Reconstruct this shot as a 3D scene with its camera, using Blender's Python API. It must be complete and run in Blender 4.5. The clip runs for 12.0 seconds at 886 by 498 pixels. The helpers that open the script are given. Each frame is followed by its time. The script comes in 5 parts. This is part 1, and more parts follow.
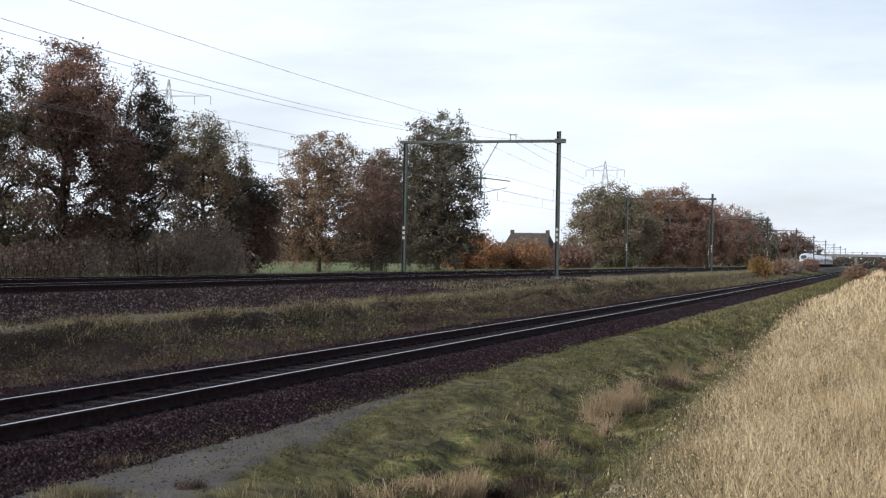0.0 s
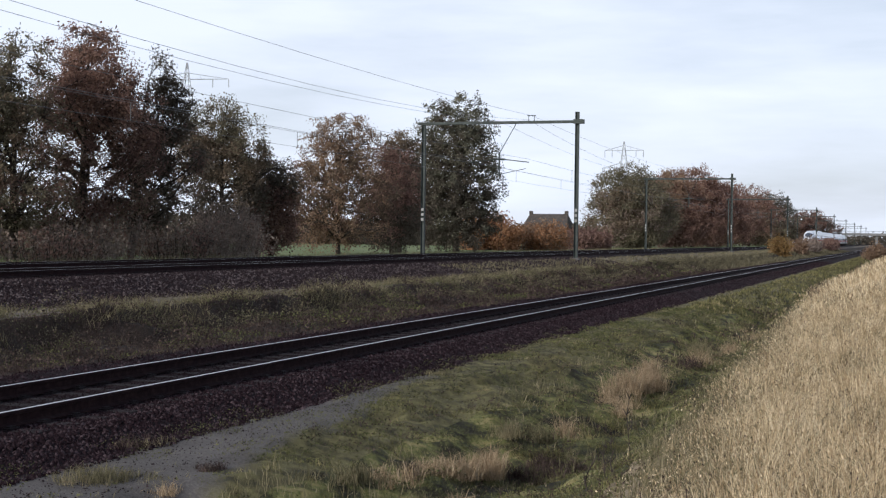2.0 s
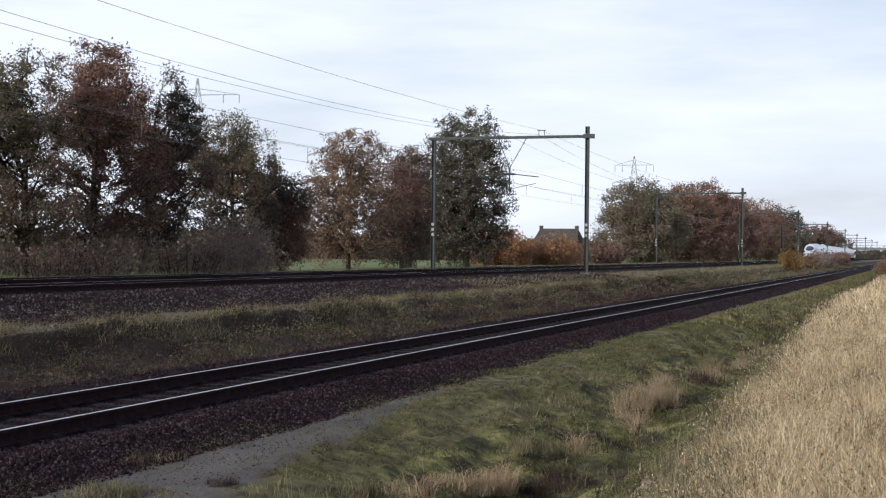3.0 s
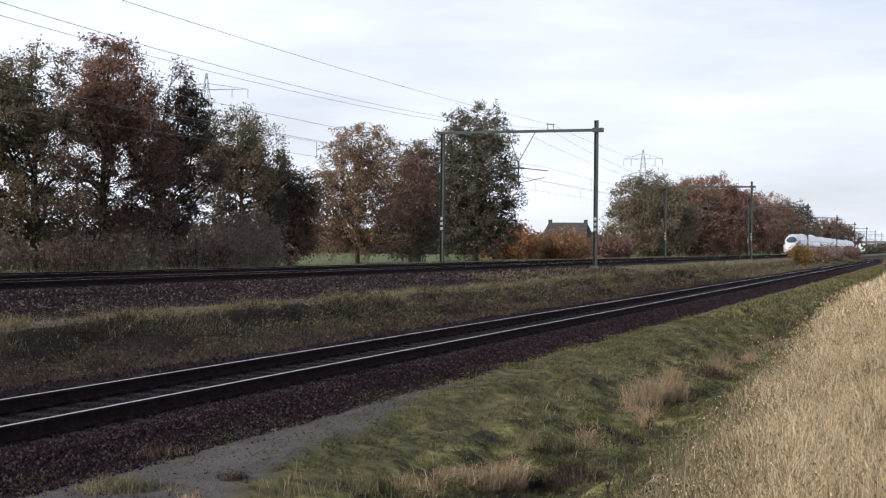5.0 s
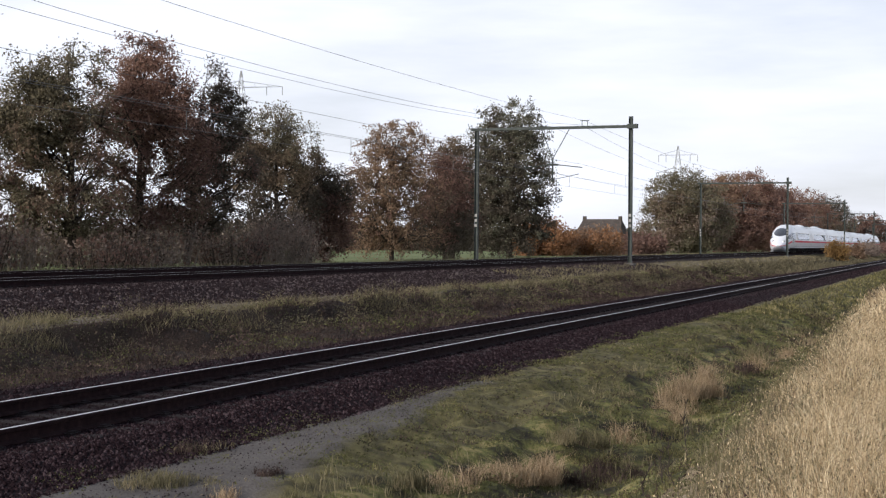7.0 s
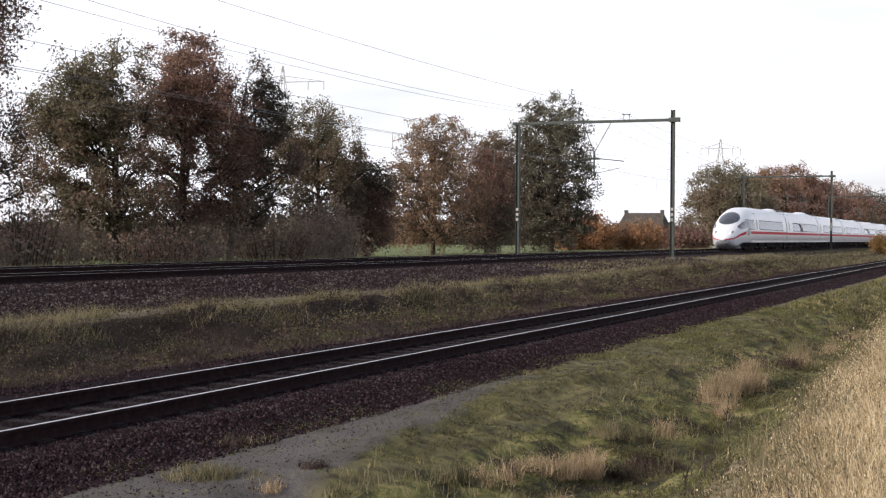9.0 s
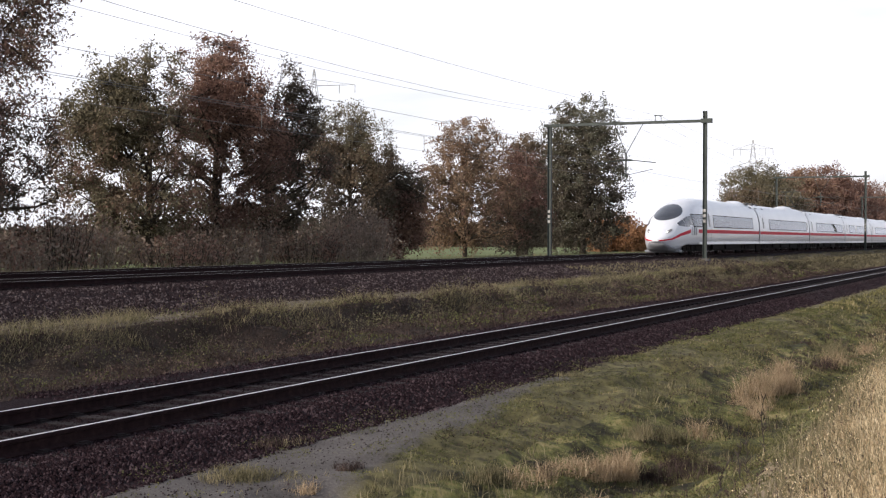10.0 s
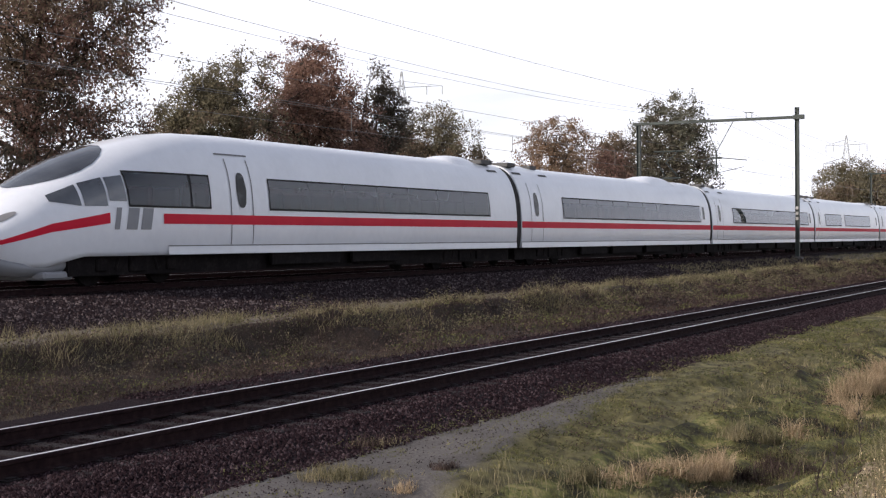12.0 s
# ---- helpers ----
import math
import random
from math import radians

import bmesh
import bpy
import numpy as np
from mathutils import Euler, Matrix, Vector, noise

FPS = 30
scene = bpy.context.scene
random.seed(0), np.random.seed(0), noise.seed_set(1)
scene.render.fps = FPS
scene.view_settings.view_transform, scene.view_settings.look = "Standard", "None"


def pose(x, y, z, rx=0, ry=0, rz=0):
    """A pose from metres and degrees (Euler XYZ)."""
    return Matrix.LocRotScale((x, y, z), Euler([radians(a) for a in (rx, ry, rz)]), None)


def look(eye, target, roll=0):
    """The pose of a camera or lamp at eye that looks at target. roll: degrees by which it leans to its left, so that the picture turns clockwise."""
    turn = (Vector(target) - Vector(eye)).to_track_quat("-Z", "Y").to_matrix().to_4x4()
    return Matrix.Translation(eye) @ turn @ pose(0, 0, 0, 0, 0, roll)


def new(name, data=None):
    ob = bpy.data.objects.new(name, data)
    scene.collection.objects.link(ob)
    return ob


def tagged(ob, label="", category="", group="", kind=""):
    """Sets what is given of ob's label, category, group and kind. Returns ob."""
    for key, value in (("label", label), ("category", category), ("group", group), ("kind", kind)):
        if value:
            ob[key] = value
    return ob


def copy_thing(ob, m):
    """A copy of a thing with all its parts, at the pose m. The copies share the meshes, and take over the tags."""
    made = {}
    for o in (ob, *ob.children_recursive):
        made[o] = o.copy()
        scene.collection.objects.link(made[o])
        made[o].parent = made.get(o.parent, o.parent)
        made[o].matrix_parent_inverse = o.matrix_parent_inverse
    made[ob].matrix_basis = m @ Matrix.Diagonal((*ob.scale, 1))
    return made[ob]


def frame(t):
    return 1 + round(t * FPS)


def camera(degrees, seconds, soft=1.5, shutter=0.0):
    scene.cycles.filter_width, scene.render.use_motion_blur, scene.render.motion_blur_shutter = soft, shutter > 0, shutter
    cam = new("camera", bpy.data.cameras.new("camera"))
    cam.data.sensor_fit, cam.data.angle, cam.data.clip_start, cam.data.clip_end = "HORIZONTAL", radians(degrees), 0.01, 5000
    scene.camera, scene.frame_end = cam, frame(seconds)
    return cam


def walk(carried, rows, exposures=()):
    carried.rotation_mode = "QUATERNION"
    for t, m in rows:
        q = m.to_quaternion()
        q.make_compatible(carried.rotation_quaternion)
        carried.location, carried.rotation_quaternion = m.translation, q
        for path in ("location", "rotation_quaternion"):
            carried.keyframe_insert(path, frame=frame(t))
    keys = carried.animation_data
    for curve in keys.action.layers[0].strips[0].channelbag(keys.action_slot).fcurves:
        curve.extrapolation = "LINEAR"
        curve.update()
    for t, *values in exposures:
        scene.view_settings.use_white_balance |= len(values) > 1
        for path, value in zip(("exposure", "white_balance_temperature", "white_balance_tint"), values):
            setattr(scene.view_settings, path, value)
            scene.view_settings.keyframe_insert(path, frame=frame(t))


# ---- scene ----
# Camera: a hand-held pan that follows the train, standing on a grassy bank.
cam = camera(35.13, 12.0, soft=1.25)
EYE = 3.0
ROWS = [
    (0.0, -0.000, -0.000, -0.000, 17.556, 0.307, -1.044),
    (0.5, 0.002, 0.010, 0.006, 18.605, 0.647, -0.547),
    (1.0, 0.013, 0.015, -0.001, 18.238, 0.242, -0.484),
    (1.5, -0.001, 0.001, 0.004, 17.732, 0.248, -0.708),
    (2.0, 0.004, 0.006, -0.000, 18.333, -0.460, -0.701),
    (2.5, -0.005, 0.000, 0.000, 18.661, 0.207, -0.661),
    (4.5, -0.000, 0.003, -0.005, 18.959, -0.232, -0.618),
    (5.0, -0.012, 0.001, -0.002, 19.111, -0.097, -0.524),
    (5.5, -0.002, -0.012, -0.008, 19.455, -0.046, -0.520),
    (6.0, -0.003, -0.017, 0.001, 19.818, -0.152, -0.574),
    (6.5, -0.004, -0.020, -0.004, 19.992, -0.198, -0.499),
    (7.0, -0.002, -0.041, -0.004, 20.510, -0.239, -0.438),
    (9.0, 0.008, -0.112, 0.004, 22.192, -0.494, -0.385),
    (9.5, 0.008, -0.130, 0.007, 22.668, -0.401, -0.204),
    (10.0, 0.010, -0.169, 0.004, 23.483, -0.398, -0.112),
    (10.5, 0.014, -0.208, 0.011, 24.466, -0.382, -0.124),
    (11.0, 0.024, -0.254, 0.018, 25.348, -0.360, -0.094),
    (11.5, 0.025, -0.289, 0.015, 26.173, -0.176, 0.289),
    (12.0, 0.028, -0.309, 0.017, 27.097, -0.378, 0.389),
]
walk(cam, [(t, pose(x, y, EYE + z, 90 + pitch, roll, yaw)) for t, x, y, z, yaw, pitch, roll in ROWS],
     exposures=[(0.0, 0.0, 6150, 9), (0.5, -0.05, 6020, 11), (1.5, -0.16, 6000, 11), (2.5, -0.11, 6020, 11), (4.5, -0.05, 6200, 12), (7.0, -0.02, 6350, 13), (9.0, 0.17, 6600, 14), (12.0, 0.20, 6500, 16)])

# ---- light: thin bright overcast, a veiled low sun from behind the trees across the line ----
SUN_EL, SUN_AZ = 25.0, 214.0      # azimuth: degrees from +y towards +x


def make_world():
    w = bpy.data.worlds.new("sky")
    scene.world = w
    w.use_nodes = True
    nt = w.node_tree
    nt.nodes.clear()
    N = nt.nodes.new
    out, bg = N("ShaderNodeOutputWorld"), N("ShaderNodeBackground")
    sky = N("ShaderNodeTexSky")
    sky.sky_type, sky.sun_disc = "NISHITA", False
    sky.sun_elevation, sky.sun_rotation = radians(SUN_EL), radians(SUN_AZ)
    sky.air_density, sky.dust_density, sky.ozone_density = 1.0, 2.0, 1.0
    # a veil of thin cloud over the blue
    geo = N("ShaderNodeTexCoord")
    mp = N("ShaderNodeMapping")
    mp.inputs["Scale"].default_value = (1.2, 1.2, 7.0)
    noi = N("ShaderNodeTexNoise")
    noi.inputs["Scale"].default_value = 2.2
    noi.inputs["Detail"].default_value = 6.0
    noi.inputs["Roughness"].default_value = 0.55
    ramp = N("ShaderNodeValToRGB")
    ramp.color_ramp.elements[0].position, ramp.color_ramp.elements[1].position = 0.3, 0.62
    ramp.color_ramp.elements[0].color = (0.56, 0.56, 0.56, 1)
    ramp.color_ramp.elements[1].color = (0.98, 0.98, 0.98, 1)
    mix = N("ShaderNodeMix")
    mix.data_type = "RGBA"
    mix.inputs[7].default_value = (10.7, 11.1, 11.9, 1)
    L = nt.links.new
    L(geo.outputs["Generated"], mp.inputs["Vector"])
    L(mp.outputs["Vector"], noi.inputs["Vector"])
    L(noi.outputs["Fac"], ramp.inputs["Fac"])
    # the veil looks thicker towards the horizon, where the sight line through it is longer
    sep = N("ShaderNodeSeparateXYZ")
    L(geo.outputs["Generated"], sep.inputs["Vector"])
    thick = N("ShaderNodeMapRange")
    thick.interpolation_type = "SMOOTHSTEP"
    thick.inputs[1].default_value, thick.inputs[2].default_value = 0.05, 0.75
    thick.inputs[3].default_value, thick.inputs[4].default_value = 1.0, 0.22
    L(sep.outputs["Z"], thick.inputs[0])
    mul = N("ShaderNodeMath")
    mul.operation = "MULTIPLY"
    L(ramp.outputs["Color"], mul.inputs[0])
    L(thick.outputs[0], mul.inputs[1])
    L(mul.outputs[0], mix.inputs[0])
    L(sky.outputs["Color"], mix.inputs[6])
    L(mix.outputs[2], bg.inputs["Color"])
    bg.inputs["Strength"].default_value = 0.1
    L(bg.outputs["Background"], out.inputs["Surface"])


make_world()
sun = new("sun", bpy.data.lights.new("sun", "SUN"))
sun.data.energy, sun.data.angle, sun.data.color = 4.4, radians(4), (1.0, 0.93, 0.82)
_sd = Vector((math.sin(radians(SUN_AZ)) * math.cos(radians(SUN_EL)), math.cos(radians(SUN_AZ)) * math.cos(radians(SUN_EL)), math.sin(radians(SUN_EL))))
sun.matrix_world = look(_sd * 100, (0, 0, 0))


# ---- materials ----
def material(name, stops, scale=3.0, detail=6.0, rough=0.9, metal=0.0, bump=0.0, bump_scale=40.0, island=0.0, obj=0.0, spec=0.3,
             fine=None, trans=0.0, coat=0.0, stretch=None, ior=1.45, span=(0.3, 0.7)):
    """stops: colours of a noise ramp, dark to light. island / obj: share of random hue per island / per object. fine: (scale, strength) second scale."""
    m = bpy.data.materials.new(name)
    m.use_nodes = True
    nt = m.node_tree
    N, L = nt.nodes.new, nt.links.new
    b = nt.nodes["Principled BSDF"]
    tc = N("ShaderNodeTexCoord")
    vec = tc.outputs["Object"]
    if stretch:
        mp = N("ShaderNodeMapping")
        mp.inputs["Scale"].default_value = stretch
        L(vec, mp.inputs["Vector"])
        vec = mp.outputs["Vector"]
    noi = N("ShaderNodeTexNoise")
    noi.inputs["Scale"].default_value, noi.inputs["Detail"].default_value = scale, detail
    noi.inputs["Roughness"].default_value = 0.6
    L(vec, noi.inputs["Vector"])
    fac = noi.outputs["Fac"]
    if fine:
        n2 = N("ShaderNodeTexNoise")
        n2.inputs["Scale"].default_value, n2.inputs["Detail"].default_value = fine[0], 4.0
        L(vec, n2.inputs["Vector"])
        mx = N("ShaderNodeMix")
        mx.inputs[0].default_value = fine[1]
        L(fac, mx.inputs[2])
        L(n2.outputs["Fac"], mx.inputs[3])
        fac = mx.outputs[0]
    for share, node, sock in ((island, "ShaderNodeNewGeometry", "Random Per Island"), (obj, "ShaderNodeObjectInfo", "Random")):
        if share:
            g = N(node)
            mr = N("ShaderNodeMapRange")
            mr.inputs[3].default_value, mr.inputs[4].default_value = 0.28, 0.72
            L(g.outputs[sock], mr.inputs[0])
            mx = N("ShaderNodeMix")
            mx.inputs[0].default_value = share
            L(fac, mx.inputs[2])
            L(mr.outputs[0], mx.inputs[3])
            fac = mx.outputs[0]
    ramp = N("ShaderNodeValToRGB")
    cr = ramp.color_ramp
    n = len(stops)
    while len(cr.elements) < n:
        cr.elements.new(0.5)
    for i, c in enumerate(stops):
        cr.elements[i].position = span[0] + (span[1] - span[0]) * i / max(1, n - 1)
        cr.elements[i].color = (*c, 1)
    L(fac, ramp.inputs["Fac"])
    L(ramp.outputs["Color"], b.inputs["Base Color"])
    b.inputs["Roughness"].default_value = rough
    b.inputs["Metallic"].default_value = metal
    b.inputs["Specular IOR Level"].default_value = spec
    b.inputs["Coat Weight"].default_value = coat
    b.inputs["IOR"].default_value = ior
    if bump:
        n3 = N("ShaderNodeTexNoise")
        n3.inputs["Scale"].default_value, n3.inputs["Detail"].default_value = bump_scale, 5.0
        L(vec, n3.inputs["Vector"])
        bp = N("ShaderNodeBump")
        bp.inputs["Strength"].default_value = bump
        bp.inputs["Distance"].default_value = 0.02
        L(n3.outputs["Fac"], bp.inputs["Height"])
        L(bp.outputs["Normal"], b.inputs["Normal"])
    if trans:
        td = N("ShaderNodeBsdfTranslucent")
        L(ramp.outputs["Color"], td.inputs["Color"])
        ms = N("ShaderNodeMixShader")
        ms.inputs[0].default_value = trans
        L(b.outputs["BSDF"], ms.inputs[1])
        L(td.outputs["BSDF"], ms.inputs[2])
        L(ms.outputs["Shader"], nt.nodes["Material Output"].inputs["Surface"])
    return m


M_SOIL = material("soil_turf", [(0.014, 0.009, 0.007), (0.027, 0.018, 0.013), (0.045, 0.033, 0.021)], 0.8, fine=(14, 0.4), bump=0.8, bump_scale=18)
M_FIELD = material("field_grass", [(0.08, 0.10, 0.04), (0.12, 0.15, 0.06), (0.17, 0.19, 0.09)], 0.15, fine=(6, 0.4), bump=0.5)
M_DRY = material("dry_ground", [(0.11, 0.085, 0.055), (0.24, 0.19, 0.125), (0.38, 0.31, 0.21)], 0.9, fine=(12, 0.5), bump=0.8)
# moss and straw tones; the darkest stops paint in shade between hummocks and tufts
M_TURF = material("mossy_turf", [(0.016, 0.014, 0.008), (0.045, 0.044, 0.019), (0.125, 0.128, 0.042), (0.26, 0.22, 0.095)], 1.6, fine=(9, 0.25), bump=1.0, bump_scale=30, span=(0.39, 0.62))


def path_material():
    """Cinder path that breaks up into turf along its edge."""
    m = material("worn_cinder_path", [(0.045, 0.040, 0.037), (0.088, 0.080, 0.076), (0.145, 0.132, 0.124)], 1.6, fine=(40, 0.55), bump=0.5, bump_scale=90)
    nt = m.node_tree
    N, L = nt.nodes.new, nt.links.new
    b = nt.nodes["Principled BSDF"]
    stone = b.inputs["Base Color"].links[0].from_socket
    tc, sep = N("ShaderNodeTexCoord"), N("ShaderNodeSeparateXYZ")
    L(tc.outputs["Object"], sep.inputs[0])
    noi, grn = N("ShaderNodeTexNoise"), N("ShaderNodeTexNoise")
    noi.inputs["Scale"].default_value, noi.inputs["Detail"].default_value = 1.3, 8.0
    grn.inputs["Scale"].default_value, grn.inputs["Detail"].default_value = 5.0, 6.0
    L(tc.outputs["Object"], noi.inputs["Vector"])
    L(tc.outputs["Object"], grn.inputs["Vector"])

    def calc(op, a, c):
        n = N("ShaderNodeMath")
        n.operation = op
        for k, q in enumerate((a, c)):
            if isinstance(q, (int, float)):
                n.inputs[k].default_value = q
            else:
                L(q, n.inputs[k])
        return n.outputs[0]

    edge = calc("ADD", calc("ADD", calc("MULTIPLY", sep.outputs["X"], 1.3), 8.05), calc("MULTIPLY", calc("SUBTRACT", sep.outputs["Y"], 14.0), 0.17))
    f = calc("ADD", edge, calc("MULTIPLY", noi.outputs["Fac"], 1.5))
    step = N("ShaderNodeMapRange")
    step.inputs[1].default_value, step.inputs[2].default_value = 0.62, 0.95
    L(f, step.inputs[0])
    ramp = N("ShaderNodeValToRGB")
    ramp.color_ramp.elements[0].position, ramp.color_ramp.elements[1].position = 0.35, 0.68
    ramp.color_ramp.elements[0].color, ramp.color_ramp.elements[1].color = (0.045, 0.040, 0.020, 1), (0.16, 0.143, 0.062, 1)
    L(grn.outputs["Fac"], ramp.inputs["Fac"])
    mx = N("ShaderNodeMix")
    mx.data_type = "RGBA"
    L(step.outputs[0], mx.inputs[0])
    L(stone, mx.inputs[6])
    L(ramp.outputs["Color"], mx.inputs[7])
    L(mx.outputs[2], b.inputs["Base Color"])
    return m


M_PATH = path_material()
M_CREST = material("sandy_crest", [(0.06, 0.047, 0.035), (0.11, 0.09, 0.07), (0.17, 0.145, 0.115)], 1.2, fine=(14, 0.5), bump=0.7)
M_BALLAST = material("ballast_bed", [(0.006, 0.0035, 0.0045), (0.013, 0.008, 0.010), (0.027, 0.018, 0.021)], 4.0, spec=0.08, fine=(26, 0.7), bump=1.0, bump_scale=28)
M_STONE = material("ballast_stone", [(0.008, 0.0042, 0.0053), (0.014, 0.0078, 0.0098), (0.026, 0.016, 0.019), (0.085, 0.062, 0.068)], 6.0, island=0.75, bump=0.4, spec=0.06)
M_STONE_MAIN = material("ballast_stone_main", [(0.010, 0.006, 0.007), (0.02, 0.013, 0.014), (0.036, 0.026, 0.028), (0.15, 0.125, 0.125)], 6.0, island=0.75, bump=0.4, spec=0.08)
# oil-stained between the siding rails; its dark colour also paints shade at sleeper ends
M_STONE_OIL_SHADE = material("ballast_stone_oil_shade", [(0.006, 0.0035, 0.004), (0.010, 0.006, 0.007), (0.026, 0.017, 0.02)], 6.0, island=0.75, bump=0.4, spec=0.08)
M_CINDER = material("cinder_path", [(0.06, 0.057, 0.056), (0.10, 0.096, 0.094), (0.15, 0.145, 0.14)], 1.2, fine=(60, 0.6), bump=0.5, bump_scale=90)
M_SLEEPER = material("sleeper", [(0.007, 0.004, 0.005), (0.012, 0.008, 0.009), (0.022, 0.015, 0.016)], 5.0, obj=0.4, bump=0.6, stretch=(0.3, 4, 4))
M_RAIL = material("rail_rust", [(0.010, 0.005, 0.006), (0.018, 0.009, 0.010), (0.030, 0.017, 0.017)], 9.0, rough=0.85, bump=0.2, spec=0.1)
M_RAILTOP = material("rail_polished", [(0.70, 0.68, 0.68), (0.80, 0.78, 0.78), (0.88, 0.86, 0.86)], 4.0, rough=0.5, metal=1.0, stretch=(8, 0.5, 8))
M_STEEL = material("painted_mast_steel", [(0.02, 0.027, 0.025), (0.036, 0.046, 0.042), (0.06, 0.072, 0.066)], 2.0, rough=0.6, spec=0.4, fine=(20, 0.4))
M_WIRE = material("wire", [(0.12, 0.12, 0.12), (0.18, 0.18, 0.18)], 3.0, rough=0.6)
M_SIGN = material("sign_white", [(0.22, 0.22, 0.21), (0.34, 0.34, 0.33)], 4.0, rough=0.5)
M_WHITE = material("train_white", [(0.59, 0.62, 0.67), (0.65, 0.68, 0.73), (0.70, 0.73, 0.78)], 0.5, rough=0.28, spec=0.5, coat=0.3, fine=(5, 0.3))
M_RED = material("train_red", [(0.50, 0.012, 0.035), (0.58, 0.02, 0.045)], 1.0, rough=0.5, spec=0.12)
M_GREY = material("train_grey", [(0.19, 0.20, 0.22), (0.24, 0.25, 0.27)], 1.0, rough=0.45)
M_SEAM = material("seam", [(0.15, 0.15, 0.16), (0.22, 0.22, 0.23)], 2.0, rough=0.7)
M_VENT = material("roof_vent_grey", [(0.06, 0.06, 0.062), (0.11, 0.11, 0.11)], 3.0, rough=0.8)
M_RUBBER = material("bellows", [(0.012, 0.012, 0.013), (0.03, 0.03, 0.032)], 5.0, rough=0.8)
M_UNDER = material("underframe", [(0.005, 0.0042, 0.0045), (0.010, 0.0085, 0.009), (0.022, 0.019, 0.019)], 3.0, rough=0.9, spec=0.1, fine=(15, 0.4))
# pale stretched streaks in the base colour stand for reflections and a dim interior
M_GLASS = material("train_glass", [(0.008, 0.009, 0.011), (0.018, 0.019, 0.022), (0.075, 0.077, 0.083)], 0.9, rough=0.04, spec=0.5, stretch=(1, 1.2, 4), ior=1.24)


def pane_material():
    """Tinted pane: lets light through and mirrors by its angle."""
    m = bpy.data.materials.new("train_pane")
    m.use_nodes = True
    nt = m.node_tree
    N, L = nt.nodes.new, nt.links.new
    nt.nodes.remove(nt.nodes["Principled BSDF"])
    tr, gl, fr, mx = N("ShaderNodeBsdfTransparent"), N("ShaderNodeBsdfGlossy"), N("ShaderNodeFresnel"), N("ShaderNodeMixShader")
    tr.inputs["Color"].default_value = (0.62, 0.66, 0.70, 1)
    gl.inputs["Roughness"].default_value = 0.03
    gl.inputs["Color"].default_value = (0.9, 0.93, 1.0, 1)
    fr.inputs["IOR"].default_value = 1.55
    L(fr.outputs[0], mx.inputs[0])
    L(tr.outputs[0], mx.inputs[1])
    L(gl.outputs[0], mx.inputs[2])
    L(mx.outputs[0], nt.nodes["Material Output"].inputs["Surface"])
    return m


M_PANE = pane_material()
M_SEAT = material("seat_cloth", [(0.02, 0.022, 0.03), (0.045, 0.045, 0.055), (0.09, 0.05, 0.05)], 3.0, obj=0.7)
# the blue-grey base colour adds painted sky reflection to the real gloss
M_SCREEN = material("windscreen_glass", [(0.02, 0.022, 0.028), (0.07, 0.078, 0.09)], 1.1, rough=0.05, spec=0.5, ior=1.9)
M_BARK = material("bark", [(0.025, 0.02, 0.016), (0.05, 0.04, 0.033), (0.08, 0.066, 0.055)], 3.0, bump=0.9, bump_scale=14, stretch=(3, 3, 0.6))


def leaf_material(name, stops):
    return material(name, stops, 0.35, detail=3.0, rough=0.7, island=0.55, trans=0.42, spec=0.25)


M_LEAF = {
    "rust": leaf_material("leaf_rust", [(0.13, 0.076, 0.06), (0.24, 0.142, 0.108), (0.36, 0.235, 0.18)]),
    "brown": leaf_material("leaf_brown", [(0.10, 0.072, 0.053), (0.185, 0.137, 0.095), (0.28, 0.215, 0.15)]),
    "olive": leaf_material("leaf_olive", [(0.09, 0.08, 0.055), (0.165, 0.145, 0.095), (0.26, 0.225, 0.15)]),
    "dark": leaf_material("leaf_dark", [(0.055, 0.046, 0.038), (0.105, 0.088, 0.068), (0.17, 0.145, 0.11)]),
    "green": leaf_material("leaf_green", [(0.075, 0.073, 0.055), (0.14, 0.135, 0.095), (0.23, 0.21, 0.155)]),
    "orange": leaf_material("leaf_orange", [(0.17, 0.085, 0.045), (0.30, 0.155, 0.08), (0.42, 0.24, 0.13)]),
    "copper": leaf_material("leaf_copper", [(0.14, 0.088, 0.06), (0.25, 0.165, 0.11), (0.36, 0.26, 0.18)]),
    "maroon": leaf_material("leaf_maroon", [(0.11, 0.066, 0.056), (0.195, 0.118, 0.095), (0.29, 0.185, 0.145)]),
    "twig": leaf_material("leaf_twig", [(0.14, 0.105, 0.088), (0.235, 0.18, 0.148), (0.34, 0.275, 0.225)]),
    "yellow": leaf_material("leaf_yellow", [(0.17, 0.10, 0.04), (0.28, 0.17, 0.065), (0.38, 0.25, 0.105)]),
}
# as in the turf, the dark stop carries painted shade besides the grass greens
M_BLADE_G = material("blade_green", [(0.026, 0.024, 0.013), (0.080, 0.078, 0.032), (0.185, 0.168, 0.070), (0.33, 0.27, 0.15)], 1.6, span=(0.38, 0.64), island=0.28, trans=0.3)
M_BLADE_M = material("blade_mixed", [(0.06, 0.058, 0.032), (0.17, 0.15, 0.085), (0.34, 0.285, 0.18)], 1.6, span=(0.34, 0.66), island=0.4, trans=0.3)
M_MOSS = material("moss_leaves", [(0.03, 0.032, 0.015), (0.085, 0.090, 0.036), (0.18, 0.172, 0.07)], 1.6, island=0.35, trans=0.2)
M_BLADE_D = material("blade_dry", [(0.13, 0.09, 0.05), (0.37, 0.27, 0.155), (0.67, 0.53, 0.335), (0.88, 0.76, 0.54)], 2.4, span=(0.33, 0.64), island=0.6, trans=0.35)
